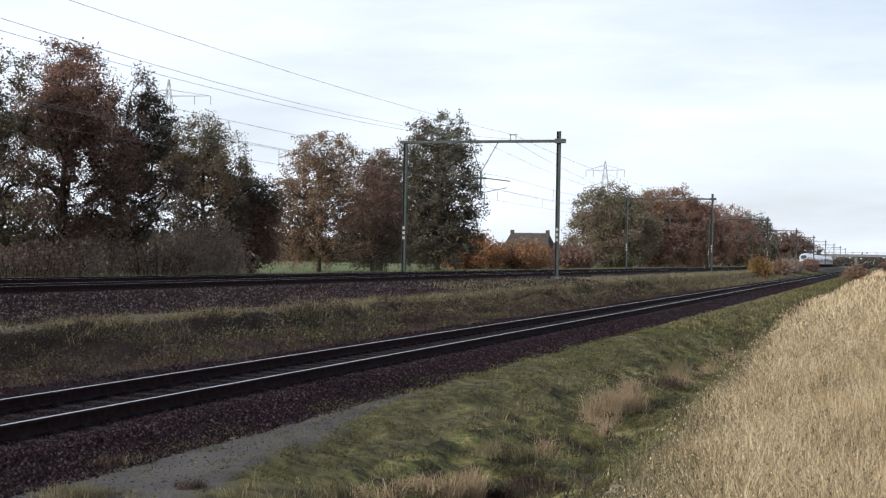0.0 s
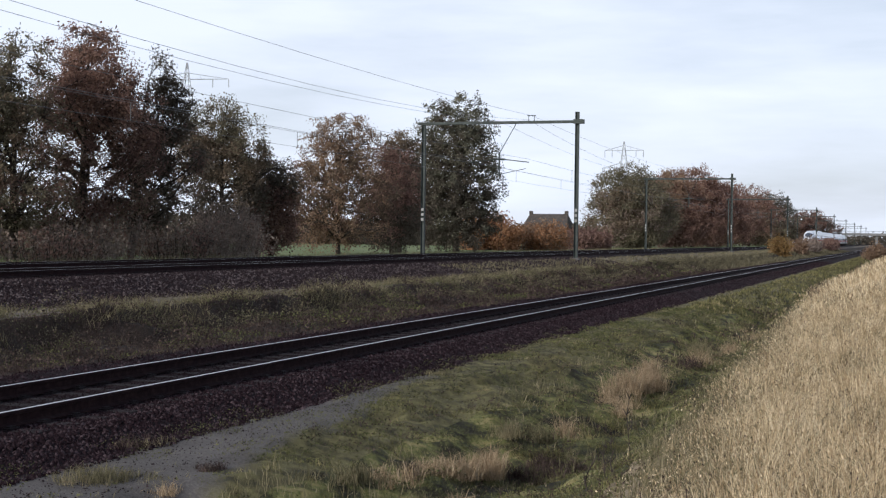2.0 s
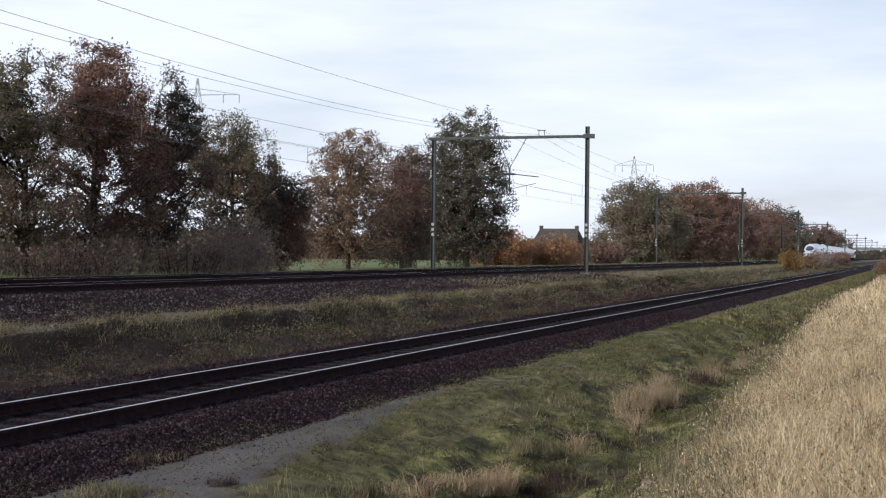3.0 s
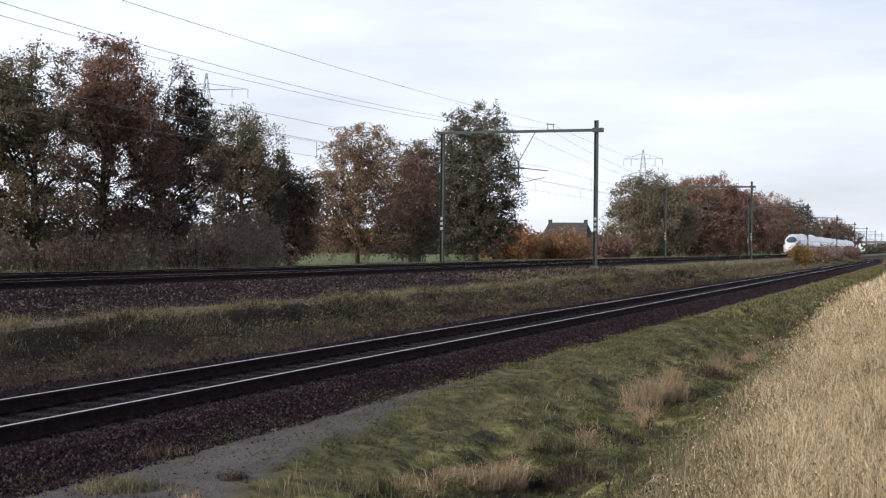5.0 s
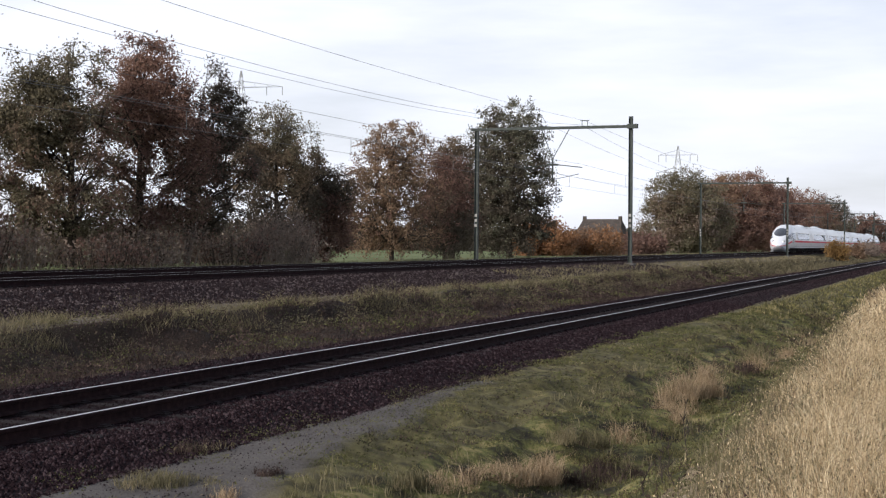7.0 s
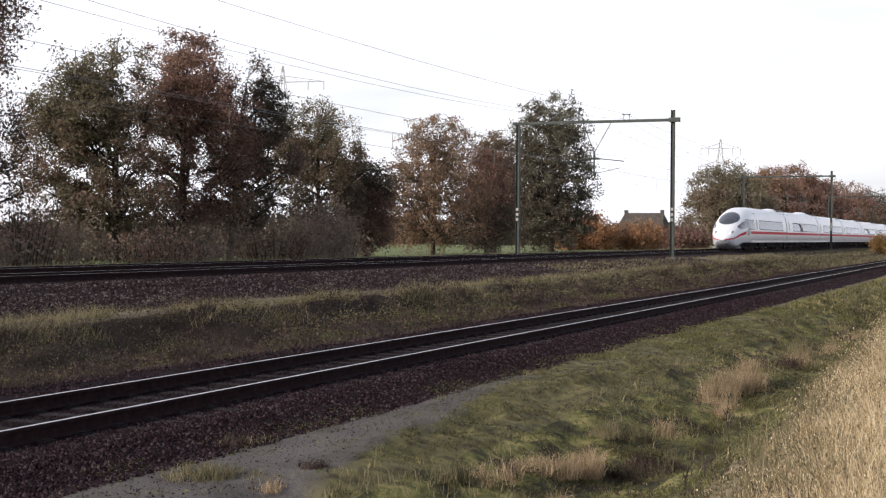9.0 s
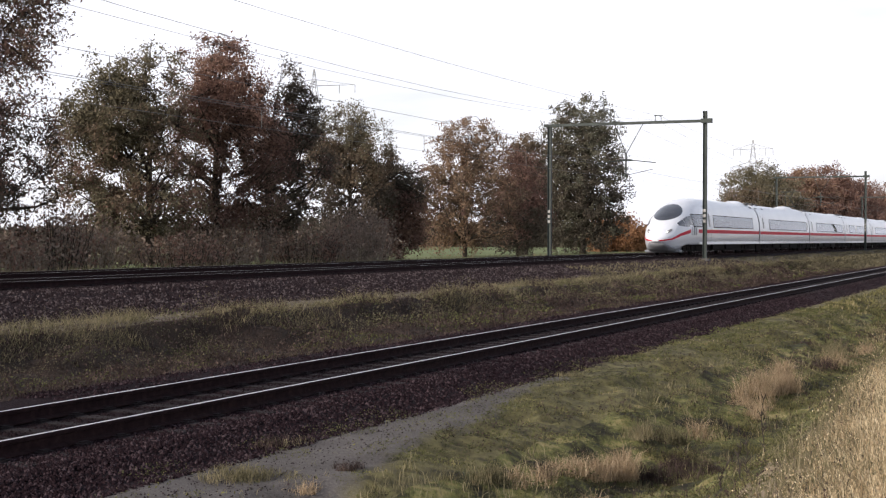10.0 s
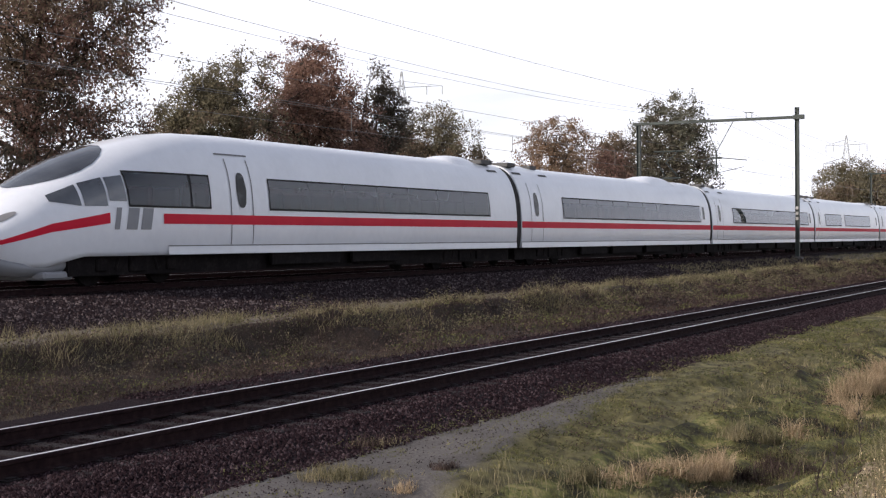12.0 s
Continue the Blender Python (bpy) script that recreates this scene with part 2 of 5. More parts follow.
M_BLADE_T = material("blade_tuft", [(0.17, 0.12, 0.072), (0.35, 0.26, 0.165), (0.56, 0.445, 0.305)], 4.0, island=0.6, trans=0.3)
M_BLADE_R = material("blade_russet", [(0.026, 0.017, 0.015), (0.056, 0.038, 0.033), (0.13, 0.095, 0.08)], 1.4, span=(0.36, 0.66), island=0.4, trans=0.25)

M_SCRUB = material("scrub_leaves", [(0.042, 0.036, 0.022), (0.105, 0.092, 0.056), (0.21, 0.185, 0.12)], 1.2, island=0.4, trans=0.2)


# ---- helpers ----
def link_mesh(name, verts, faces, mat, parent=None, label="", smooth=False):
    me = bpy.data.meshes.new(name)
    me.from_pydata(verts, [], faces)
    me.materials.append(mat)
    if smooth:
        me.polygons.foreach_set("use_smooth", [True] * len(me.polygons))
    ob = new(name, me)
    if parent is not None:
        ob.parent = parent
    if label:
        tagged(ob, label)
    return ob


def part(name, bm, mat, parent=None, label="", smooth=False):
    me = bpy.data.meshes.new(name)
    bm.to_mesh(me)
    bm.free()
    me.materials.append(mat)
    if smooth:
        me.polygons.foreach_set("use_smooth", [True] * len(me.polygons))
    ob = new(name, me)
    if parent is not None:
        ob.parent = parent
    if label:
        tagged(ob, label)
    return ob


def box(bm, x0, x1, y0, y1, z0, z1, bevel=0.0):
    r = bmesh.ops.create_cube(bm, size=1.0, matrix=Matrix.LocRotScale(((x0 + x1) / 2, (y0 + y1) / 2, (z0 + z1) / 2), None, (x1 - x0, y1 - y0, z1 - z0)))
    if bevel:
        es = list({e for v in r["verts"] for e in v.link_edges})
        bmesh.ops.bevel(bm, geom=es, offset=bevel, segments=1, affect="EDGES")


def tube(bm, a, b, r0, r1=None, seg=8):
    a, b = Vector(a), Vector(b)
    r1 = r0 if r1 is None else r1
    d = b - a
    bmesh.ops.create_cone(bm, cap_ends=True, segments=seg, radius1=r0, radius2=r1, depth=d.length,
                          matrix=Matrix.Translation((a + b) / 2) @ d.to_track_quat("Z", "Y").to_matrix().to_4x4())


def empty(name, x, y, z, rz=0):
    ob = new(name)
    ob.empty_display_size = 0.2
    ob.matrix_basis = pose(x, y, z, 0, 0, rz)
    return ob


# ---- ground: one sheet, profiled across the line ----
RAIL_NEAR, RAIL_MAIN = 1.15, 2.02
X_NEAR, X_MAIN, X_FAR = -9.55, -22.36, -26.42
PROFILE = [(-4000, 1.6), (-300, 1.6), (-60, 1.65), (-34, 1.7), (-31.2, 1.6), (-29.6, 1.75), (-28.9, 1.84), (-20.1, 1.84), (-17.3, 1.46), (-16.6, 1.45), (-15.2, 1.49),
           (-14.75, 1.46), (-14.4, 1.16), (-13.6, 1.02), (-12.4, 0.93), (-11.3, 0.975), (-8.0, 0.975), (-7.4, 0.86), (-6.2, 0.82), (-5.3, 0.68), (-4.6, 0.50), (-3.8, 0.36), (-3.3, 0.40),
           (-2.7, 0.75), (-2.0, 1.08), (-1.0, 1.32), (0.5, 1.42), (6, 1.55), (30, 1.6), (4000, 1.6)]
PX = np.array([p[0] for p in PROFILE])
PZ = np.array([p[1] for p in PROFILE])


def ground_z(x, y):
    xs = x + (0.4 * noise.noise((0.0, y * 0.32, 1.0)) + 0.22 * noise.noise((x * 0.6, y * 1.1, 6.0))) * (1 if -16.4 < x < -12.8 and y < 300 else 0)
    z = float(np.interp(xs, PX, PZ))
    soft = 1.0 if (-19.5 > x > -29) or (-11.6 < x < -7.2) else 0.0
    if abs(x) < 60 and y < 400:
        amp = 0.008 if soft else 0.06
        if -6.2 < x < -1.8 and y < 70:
            z += 0.15 * noise.noise((x * 1.7, y * 1.1, 7.0)) + 0.09 * noise.noise((x * 4.5, y * 3.5, 1.0))
        if -15.2 < x < -12.5 and y < 140:
            k = math.sin(math.pi * (x + 15.2) / 2.7)
            z += k * (0.30 * noise.noise((x * 0.9, y * 0.45, 5.0)) + 0.18 * noise.noise((x * 2.2, y * 1.3, 2.0)))
        z += amp * (noise.noise((x * 0.8, y * 0.35, 0.0)) + 0.5 * noise.noise((x * 2.1, y * 1.7, 3.0)))
    return z


def strip(name, xs, y0, y1, mat, label, dy_near=0.5, lift=0.0):
    ys = [y0]
    while ys[-1] < y1:
        y = ys[-1]
        ys.append(min(y1, y + (dy_near if y < 70 else max(dy_near, 0.02 * (y - 40)))))
    verts = [(x, y, ground_z(x, y) + lift) for y in ys for x in xs]
    n = len(xs)
    faces = [(j * n + i, j * n + i + 1, (j + 1) * n + i + 1, (j + 1) * n + i) for j in range(len(ys) - 1) for i in range(n - 1)]
    ob = link_mesh(name, verts, faces, mat, smooth=True)
    return tagged(ob, label, name.replace("_", " "), kind="structure")


def xr(a, b, step):
    n = max(1, round((b - a) / step))
    return [a + (b - a) * i / n for i in range(n + 1)]


_gx = [-4000, -1500, -600, -300, -150, -90, -60, -45] + xr(-38, -31.5, 1.5) + xr(-31, -16.5, 0.5) + xr(-16.2, -12.4, 0.2) + xr(-12.1, -7.4, 0.35) + xr(-7.2, -1.6, 0.17) + xr(-1.3, 3, 0.35) + xr(3.6, 8, 0.8) + [12, 20, 30, 60, 150, 400, 1500, 4000]


def make_ground():
    ys = [-3000, -800, -200, -60, -20] + xr(-10, 6, 1.0) + xr(6.3, 40, 0.3) + xr(40.5, 60, 0.5) + xr(62, 120, 2) + xr(125, 300, 8) + [330, 380, 450, 600, 900, 1500, 2500, 4500]
    verts = [(x, y, ground_z(x, y)) for y in ys for x in _gx]
    n = len(_gx)
    faces, mi = [], []
    for j in range(len(ys) - 1):
        for i in range(n - 1):
            faces.append((j * n + i, j * n + i + 1, (j + 1) * n + i + 1, (j + 1) * n + i))
            xm = (_gx[i] + _gx[i + 1]) / 2
            if xm < -30:
                mi.append(1)
            elif -17.1 <= xm < -15.0:
                mi.append(6)
            elif xm < -28.8 or -16.8 < xm < -12.2:
                mi.append(0)
            elif -19.6 < xm < -17.1 and ys[j] > 58 + 6 * (xm + 18):
                mi.append(6)
            elif xm < -17.1 or -12.2 < xm < -7.3:
                mi.append(2)
            elif -7.3 <= xm <= -5.4:
                mi.append(3)
            elif -5.4 < xm <= -2.3:
                mi.append(5)
            else:
                mi.append(4 if xm > -2.3 else 0)
    ob = link_mesh("ground", verts, faces, M_SOIL, smooth=True)
    for m in (M_FIELD, M_BALLAST, M_PATH, M_DRY, M_TURF, M_CREST):
        ob.data.materials.append(m)
    ob.data.polygons.foreach_set("material_index", mi)
    tagged(ob, "uneven trackside ground of turf, ballast beds and dry bank", "ground", kind="structure")


make_ground()


# ---- tracks ----
def rail_mesh(length):
    """One rail along +y with foot, web and head; origin at the rail top."""
    prof = [(-0.075, -0.16), (0.075, -0.16), (0.075, -0.148), (0.012, -0.125), (0.010, -0.05), (0.036, -0.038), (0.036, -0.012), (0.024, 0.0), (-0.024, 0.0), (-0.036, -0.012),
            (-0.036, -0.038), (-0.010, -0.05), (-0.012, -0.125), (-0.075, -0.148)]
    n = len(prof)
    verts = [(x, y, z) for y in (0, length) for x, z in prof]
    faces = [(i, (i + 1) % n, n + (i + 1) % n, n + i) for i in range(n)] + [tuple(range(n - 1, -1, -1)), tuple(range(n, 2 * n))]
    me = bpy.data.meshes.new("rail")
    me.from_pydata(verts, [], faces)
    me.materials.append(M_RAIL)
    me.materials.append(M_RAILTOP)
    me.polygons[7].material_index = 1
    return me


def sleeper_mesh(half=1.28):
    bm = bmesh.new()
    box(bm, -half, half, -0.13, 0.13, -0.2, 0.0, 0.02)
    for s in (-0.7535, 0.7535):
        box(bm, s - 0.17, s + 0.17, -0.09, 0.09, 0.0, 0.018)
        for q in (-0.12, 0.12):
            box(bm, s + q - 0.03, s + q + 0.03, -0.05, 0.05, 0.015, 0.034)
    me = bpy.data.meshes.new("sleeper")
    bm.to_mesh(me)
    bm.free()
    me.materials.append(M_SLEEPER)
    return me


RAIL_ME, SLEEPER_ME = rail_mesh(60.0), sleeper_mesh()


def make_track(x, z, label, y0, y1, near):
    t = empty("railway_track", x, 0, z)
    tagged(t, label, "railway track", "railway tracks", "structure")
    for s in (-0.7535, 0.7535):
        y = y0
        while y < y1:
            r = new("rail", RAIL_ME)
            r.parent = t
            r.location = (s, y, 0)
            y += 60.0
    y, k = y0, 0
    far = []
    while y < y1:
        if near[0] <= y <= near[1]:
            p = new("sleeper", SLEEPER_ME)
            p.parent = t
            p.location = (0, y, -0.165)
            p.rotation_euler = (0, 0, radians(random.uniform(-0.6, 0.6)))
        else:
            far.append(y)
        y += 0.6
    vs, fs = [], []
    for y in far:
        b = len(vs)
        vs += [(sx * 1.28, y + sy * 0.13, -0.165 + sz) for sz in (-0.2, 0) for sy in (-1, 1) for sx in (-1, 1)]
        fs += [(b + 4, b + 5, b + 7, b + 6), (b, b + 4, b + 6, b + 2), (b + 1, b + 3, b + 7, b + 5), (b, b + 1, b + 5, b + 4)]
    tagged(link_mesh("sleepers", vs, fs, M_SLEEPER, t), kind="stuff")


make_track(X_NEAR, RAIL_NEAR, "single siding track of rusty rails on dark sleepers in ballast", -10, 650, (4, 90))
make_track(X_MAIN, RAIL_MAIN, "main line track of polished rails on a raised ballast bed", -10, 1250, (18, 90))
make_track(X_FAR, RAIL_MAIN + 0.03, "second main line track behind the first on raised ballast", -10, 1250, (26, 90))


# ---- overhead line portals ----
def make_portal():
    p = empty("catenary_portal", 0, 0, 0)
    tagged(p, "grey-green steel overhead line portal standing across both main tracks", "catenary portal", "catenary portals")
    for x, top in ((-19.27, 10.83), (-29.22, 10.32)):
        bm = bmesh.new()
        w = 0.115
        box(bm, x - w, x - w + 0.014, -w, w, 1.7, top)
        box(bm, x + w - 0.014, x + w, -w, w, 1.7, top)
        box(bm, x - w + 0.014, x + w - 0.014, -0.006, 0.006, 1.7, top)
        part("mast", bm, M_STEEL, p)
        bm = bmesh.new()
        box(bm, x - 0.3, x + 0.3, -0.3, 0.3, 1.4, 1.86, 0.03)
        part("footing", bm, M_CINDER, p, "grey concrete footing")
        for k in range(3):
            bm = bmesh.new()
            box(bm, x - 0.08, x + 0.08, -0.135, -0.118, 4.05 + 0.32 * k, 4.23 + 0.32 * k)
            part("number_plate", bm, M_SIGN, p, "small white plate with unreadable marks")
    bm = bmesh.new()
    box(bm, -29.6, -18.9, -0.10, 0.10, 10.14, 10.31, 0.01)
    part("beam", bm, M_STEEL, p)
    bm = bmesh.new()
    box(bm, -19.5, -18.85, -0.16, 0.16, 10.10, 10.36)
    part("bracket", bm, M_STEEL, p)
    for a in ((-23.15, 10.16), (-24.95, 10.16)):
        bm = bmesh.new()
        tube(bm, (a[0], 0, a[1]), (-24.22, 0, 8.3), 0.025, seg=6)
        part("strut", bm, M_STEEL, p)
    bm = bmesh.new()
    tube(bm, (-24.22, 0, 8.35), (-24.22, 0, 6.9), 0.05, seg=6)
    part("drop_post", bm, M_STEEL, p)
    for s in (-1, 1):
        bm = bmesh.new()
        tube(bm, (-24.22, 0, 7.95), (-24.22 + s * 0.35, 0, 7.93), 0.07, seg=8)
        part("insulator", bm, M_STEEL, p)
        bm = bmesh.new()
        tube(bm, (-24.22 + s * 0.35, 0, 7.93), (-24.22 + s * 1.9, 0, 7.75), 0.03, seg=6)
        tube(bm, (-24.22, 0, 7.0), (-24.22 + s * 1.7, 0, 7.35), 0.02, seg=6)
        part("cantilever_arm", bm, M_STEEL, p)
    bm = bmesh.new()
    tube(bm, (-22.35, 0, 10.3), (-22.35, 0, 10.62), 0.02, seg=6)
    tube(bm, (-22.0, 0, 10.3), (-22.0, 0, 10.62), 0.02, seg=6)
    tube(bm, (-22.45, 0, 10.64), (-21.9, 0, 10.64), 0.025, seg=6)
    part("wire_support", bm, M_STEEL, p)
    return p


PORTAL_Y = [84.1 + 80.1 * k for k in range(-1, 9)]
_p = make_portal()
_p.matrix_basis = pose(0, PORTAL_Y[1], 0)
for k, y in enumerate(PORTAL_Y):
    if k != 1:
        copy_thing(_p, pose(0, y, 0))


def wire(name, x, z, sag, r, label, x2=None):
    verts, faces = [], []
    ends = [-80.0] + PORTAL_Y
    pts = []
    for a, b in zip(ends[:-1], ends[1:]):
        for i in range(12):
            u = i / 12
            pts.append((x, a + (b - a) * u, z - 4 * sag * u * (1 - u)))
    for k, (px_, py_, pz_) in enumerate(pts):
        verts += [(px_ - r, py_, pz_ - r), (px_ + r, py_, pz_ - r), (px_, py_, pz_ + r)]
        if k:
            o = 3 * k
            faces += [(o - 3 + i, o - 3 + (i + 1) % 3, o + (i + 1) % 3, o + i) for i in range(3)]
    return tagged(link_mesh(name, verts, faces, M_WIRE), label, "overhead wire", "overhead wires")


for x in (X_MAIN, X_FAR):
    wire("contact_wire", x, 7.08, 0.03, 0.0065, "thin dark contact wire over the main track")
    wire("messenger_wire", x, 7.95, 0.25, 0.0065, "thin dark carrying wire with slack above the contact wire")
wire("feeder_wire", -22.18, 10.64, 0.6, 0.0065, "thin dark feeder wire on top of the portals")
wire("feeder_wire", X_MAIN, 10.38, 1.45, 0.0065, "thin dark feeder wire slung between the portal beams")
wire("feeder_wire", -24.2, 10.3, 1.15, 0.0065, "thin dark feeder wire slung between the portal beams")


def make_dropper(x, y, z0, z1):
    bm = bmesh.new()
    tube(bm, (x, y, z0), (x, y, z1), 0.012, seg=5)
    tagged(part("wire_dropper", bm, M_WIRE), "short vertical wire dropper hanging in the overhead line", "wire dropper", "wire droppers")


for k in range(5):
    for u in (0.15, 0.32, 0.5, 0.68, 0.85):
        for x in (X_MAIN, X_FAR):
            make_dropper(x, PORTAL_Y[k] + 80.1 * u, 7.08 - 0.12 * u * (1 - u), 7.95 - 1.0 * u * (1 - u))


# ---- train ----
def sstep(s, s0):
    return min(1.0, max(0.0, s / s0))


def top_z(s):
    return 1.02 + 2.76 * (1 - (1 - sstep(s, 8.7)) ** 2.3) ** 0.96


def half_w(s):
    return 1.475 * max(0.02, (1 - (1 - sstep(s, 5.6)) ** 2.3)) ** 0.5


def bot_z(s):
    return 0.46 + 0.22 * sstep(s - 2.0, 0.6) + 0.44 * (1 - sstep(s, 1.5)) ** 1.5


Z_BELT = 1.35


def side_x(s, z):
    w, zt = half_w(s), top_z(s)
    zc = min(Z_BELT, 0.95 + 0.4 * sstep(s, 3.0))
    n = 2.1 + 0.6 * sstep(s, 6.0)
    if z >= zc:
        u = min(1.0, (z - zc) / (zt - zc))
        return w * max(0.0, 1 - u ** n) ** (1 / n)
    u = (zc - z) / max(0.2, zc - bot_z(s))
    return w * (1 - (0.05 + 0.25 * (1 - sstep(s, 2.5))) * min(1.0, u) ** 2)


def roof_at(s, x):
    w, zt = half_w(s), top_z(s)
    zc = min(Z_BELT, 0.95 + 0.4 * sstep(s, 3.0))
    n = 2.1 + 0.6 * sstep(s, 6.0)
    return zc + (zt - zc) * max(0.0, 1 - min(1.0, abs(x) / w) ** n) ** (1 / n)


WIN_LOW, WIN_HIGH = 1.84, 2.62


def car_body(s0, s1, holes=()):
    """Outer skin between stations (distance from the nose), open where the long windows are."""
    st = sorted({s0 + 0.02, 0.08, 0.2, 0.35, 0.55, 0.8, 1.1, 1.45, 1.85, 2.3, 2.8, 3.3, 3.9, 4.5, 5.1, 5.7, 6.3, 7.0, 9.0, s1}) if s0 < 1 else [s0, s1]
    st = sorted(set(st) | {q for h in holes for q in h})
    verts, faces = [], []
    NZ = 22
    for s in st:
        zb, zt = bot_z(s), top_z(s)
        zc = min(Z_BELT, 0.95 + 0.4 * sstep(s, 3.0))
        ring = []
        for i in range(6):
            ring.append(zb + (zc - zb) * i / 6)
        for i in range(NZ - 5):
            a = math.pi / 2 * i / (NZ - 6)
            ring.append(zc + (zt - zc) * math.sin(a) ** (2 / (2.1 + 0.6 * sstep(s, 6.0))) if i < NZ - 6 else zt)
        ring = sorted(ring + [min(WIN_LOW, zt - 0.002), min(WIN_HIGH, zt - 0.001)])
        right = [(side_x(s, z), z) for z in ring]
        sec = right + [(-x, z) for x, z in reversed(right[:-1])]
        verts += [(x, s, z) for x, z in sec]
    n = 2 * (NZ + 3) - 1
    for j in range(len(st) - 1):
        mid = (st[j] + st[j + 1]) / 2
        cut = any(a < mid < b for a, b in holes)
        for i in range(n - 1):
            f = (j * n + i, j * n + i + 1, (j + 1) * n + i + 1, (j + 1) * n + i)
            if not (cut and WIN_LOW < sum(verts[k][2] for k in f) / 4 < WIN_HIGH):
                faces.append(f)
        faces.append((j * n + n - 1, j * n, (j + 1) * n, (j + 1) * n + n - 1))
    k = len(verts)
    verts += verts[:n] + verts[(len(st) - 1) * n:len(st) * n]
    faces.append(tuple(range(k + n - 1, k - 1, -1)))
    faces.append(tuple(range(k + n, k + 2 * n)))
    return verts, faces


def patch(s0, s1, z0, z1, side, out=0.012, ns=8, nz=6, z0b=None, z1b=None, round_=0.0):
    """A panel on the body side between stations and heights (z0b, z1b: heights at the far end)."""
    z0b, z1b = z0 if z0b is None else z0b, z1 if z1b is None else z1b
    verts, faces = [], []
    for i in range(ns + 1):
        u = i / ns
        s = s0 + (s1 - s0) * u
        a, b = z0 + (z0b - z0) * u, z1 + (z1b - z1) * u
        if round_:
            k = abs(2 * u - 1)
            sh = (b - a) / 2 * (1 - math.sqrt(max(0.0, 1 - k ** 3))) * round_
            a, b = a + sh, b - sh
        for j in range(nz + 1):
            z = a + (b - a) * j / nz
            verts.append((side * (side_x(s, z) + out), s, z))
    for i in range(ns):
        for j in range(nz):
            q = (i * (nz + 1) + j, i * (nz + 1) + j + 1, (i + 1) * (nz + 1) + j + 1, (i + 1) * (nz + 1) + j)
            faces.append(q if side < 0 else q[::-1])
    return verts, faces


def join(*pieces):
    vs, fs = [], []
    for v, f in pieces:
        o = len(vs)
        vs += v
        fs += [tuple(i + o for i in q) for q in f]
    return vs, fs


def mapped(vf, m):
    vs, fs = vf
    flip = m.to_3x3().determinant() < 0
    return [tuple(m @ Vector(v)) for v in vs], [tuple(reversed(f)) if flip else f for f in fs]


CAR_END, CAR_MID = 25.95, 24.775
TRAIN = empty("high_speed_train", X_MAIN, 400, RAIL_MAIN)
tagged(TRAIN, "white high-speed electric train with red stripe running on the main track", "train")


def bogie(car, yc, m):
    bm = bmesh.new()
    for s in (-1, 1):
        box(bm, s * 1.05 - 0.08, s * 1.05 + 0.08, yc - 1.7, yc + 1.7, 0.42, 0.68, 0.03)
        box(bm, s * 1.08 - 0.14, s * 1.08 + 0.14, yc - 0.3, yc + 0.3, 0.30, 0.75, 0.03)
        for a in (-1.25, 1.25):
            box(bm, s * 1.08 - 0.13, s * 1.08 + 0.13, yc + a - 0.18, yc + a + 0.18, 0.33, 0.62, 0.03)
            tube(bm, (s * 1.12, yc + a * 0.6, 0.35), (s * 1.12, yc + a * 0.45, 0.85), 0.06, seg=8)
    bmesh.ops.transform(bm, matrix=m, verts=bm.verts)
    tube(bm, m @ Vector((-1.05, yc, 0.5)), m @ Vector((1.05, yc, 0.5)), 0.12, seg=6)
    part("bogie_frame", bm, M_UNDER, car, smooth=False)
    for a in (-1.25, 1.25):
        bm = bmesh.new()
        for s in (-1, 1):
            tube(bm, (s * 0.69, yc + a, 0.46), (s * 0.82, yc + a, 0.46), 0.46, seg=24)
        tube(bm, (-0.69, yc + a, 0.46), (0.69, yc + a, 0.46), 0.08, seg=10)
        bmesh.ops.transform(bm, matrix=m, verts=bm.verts)
        part("wheelset", bm, M_UNDER, car)


def skirt(a, b, sd):
    """The upright apron that hangs below the sill line."""
    v, f = patch(a, b, 0.69, 0.875, sd, ns=6, nz=2)
    return [(sd * (side_x(y, 1.0) + 0.012 + 0.03 * (0.875 - z)), y, z) for x, y, z in v], f


def roof_vents(car, places, m):
    for yc, length, half in places:
        bm = bmesh.new()
        box(bm, -half, half, yc - length / 2, yc + length / 2, 3.70, 3.86, 0.03)
        bmesh.ops.transform(bm, matrix=m, verts=bm.verts)
        part("roof_vent", bm, M_VENT, car, "dark grey roof vent")
        for sd in (-1, 1):
            v, f = patch(yc + 10 - 0.4, yc + 10 + 0.4, 3.42, 3.50, sd, ns=2, nz=2)
            link_mesh("roof_grille", *mapped(([(x, y - 10, z) for x, y, z in v], f), m), M_VENT, car, smooth=True)


def window_frame(add, a, b, sd, pillars):
    """Dark rubber frame round a window band, and the pillars behind its panes."""
    add("window_frame", join(patch(a, b, 1.80, 1.85, sd, out=0.016, nz=1), patch(a, b, 2.60, 2.645, sd, out=0.016, nz=1), patch(a, a + 0.05, 1.85, 2.60, sd, out=0.016, ns=1),
                             patch(b - 0.05, b, 1.85, 2.60, sd, out=0.016, ns=1)), M_RUBBER)
    for q in pillars:
        add("window_pillar", patch(q, q + 0.12, 1.82, 2.62, sd, out=-0.03, ns=1), M_RUBBER)


def seat_mesh():
    bm = bmesh.new()
    box(bm, -0.5, 0.5, -0.25, 0.25, 1.15, 1.62, 0.05)
    box(bm, -0.5, 0.5, 0.15, 0.32, 1.5, 2.32, 0.06)
    me = bpy.data.meshes.new("seat")
    bm.to_mesh(me)
    bm.free()
    me.materials.append(M_SEAT)
    return me


SEAT_ME = seat_mesh()


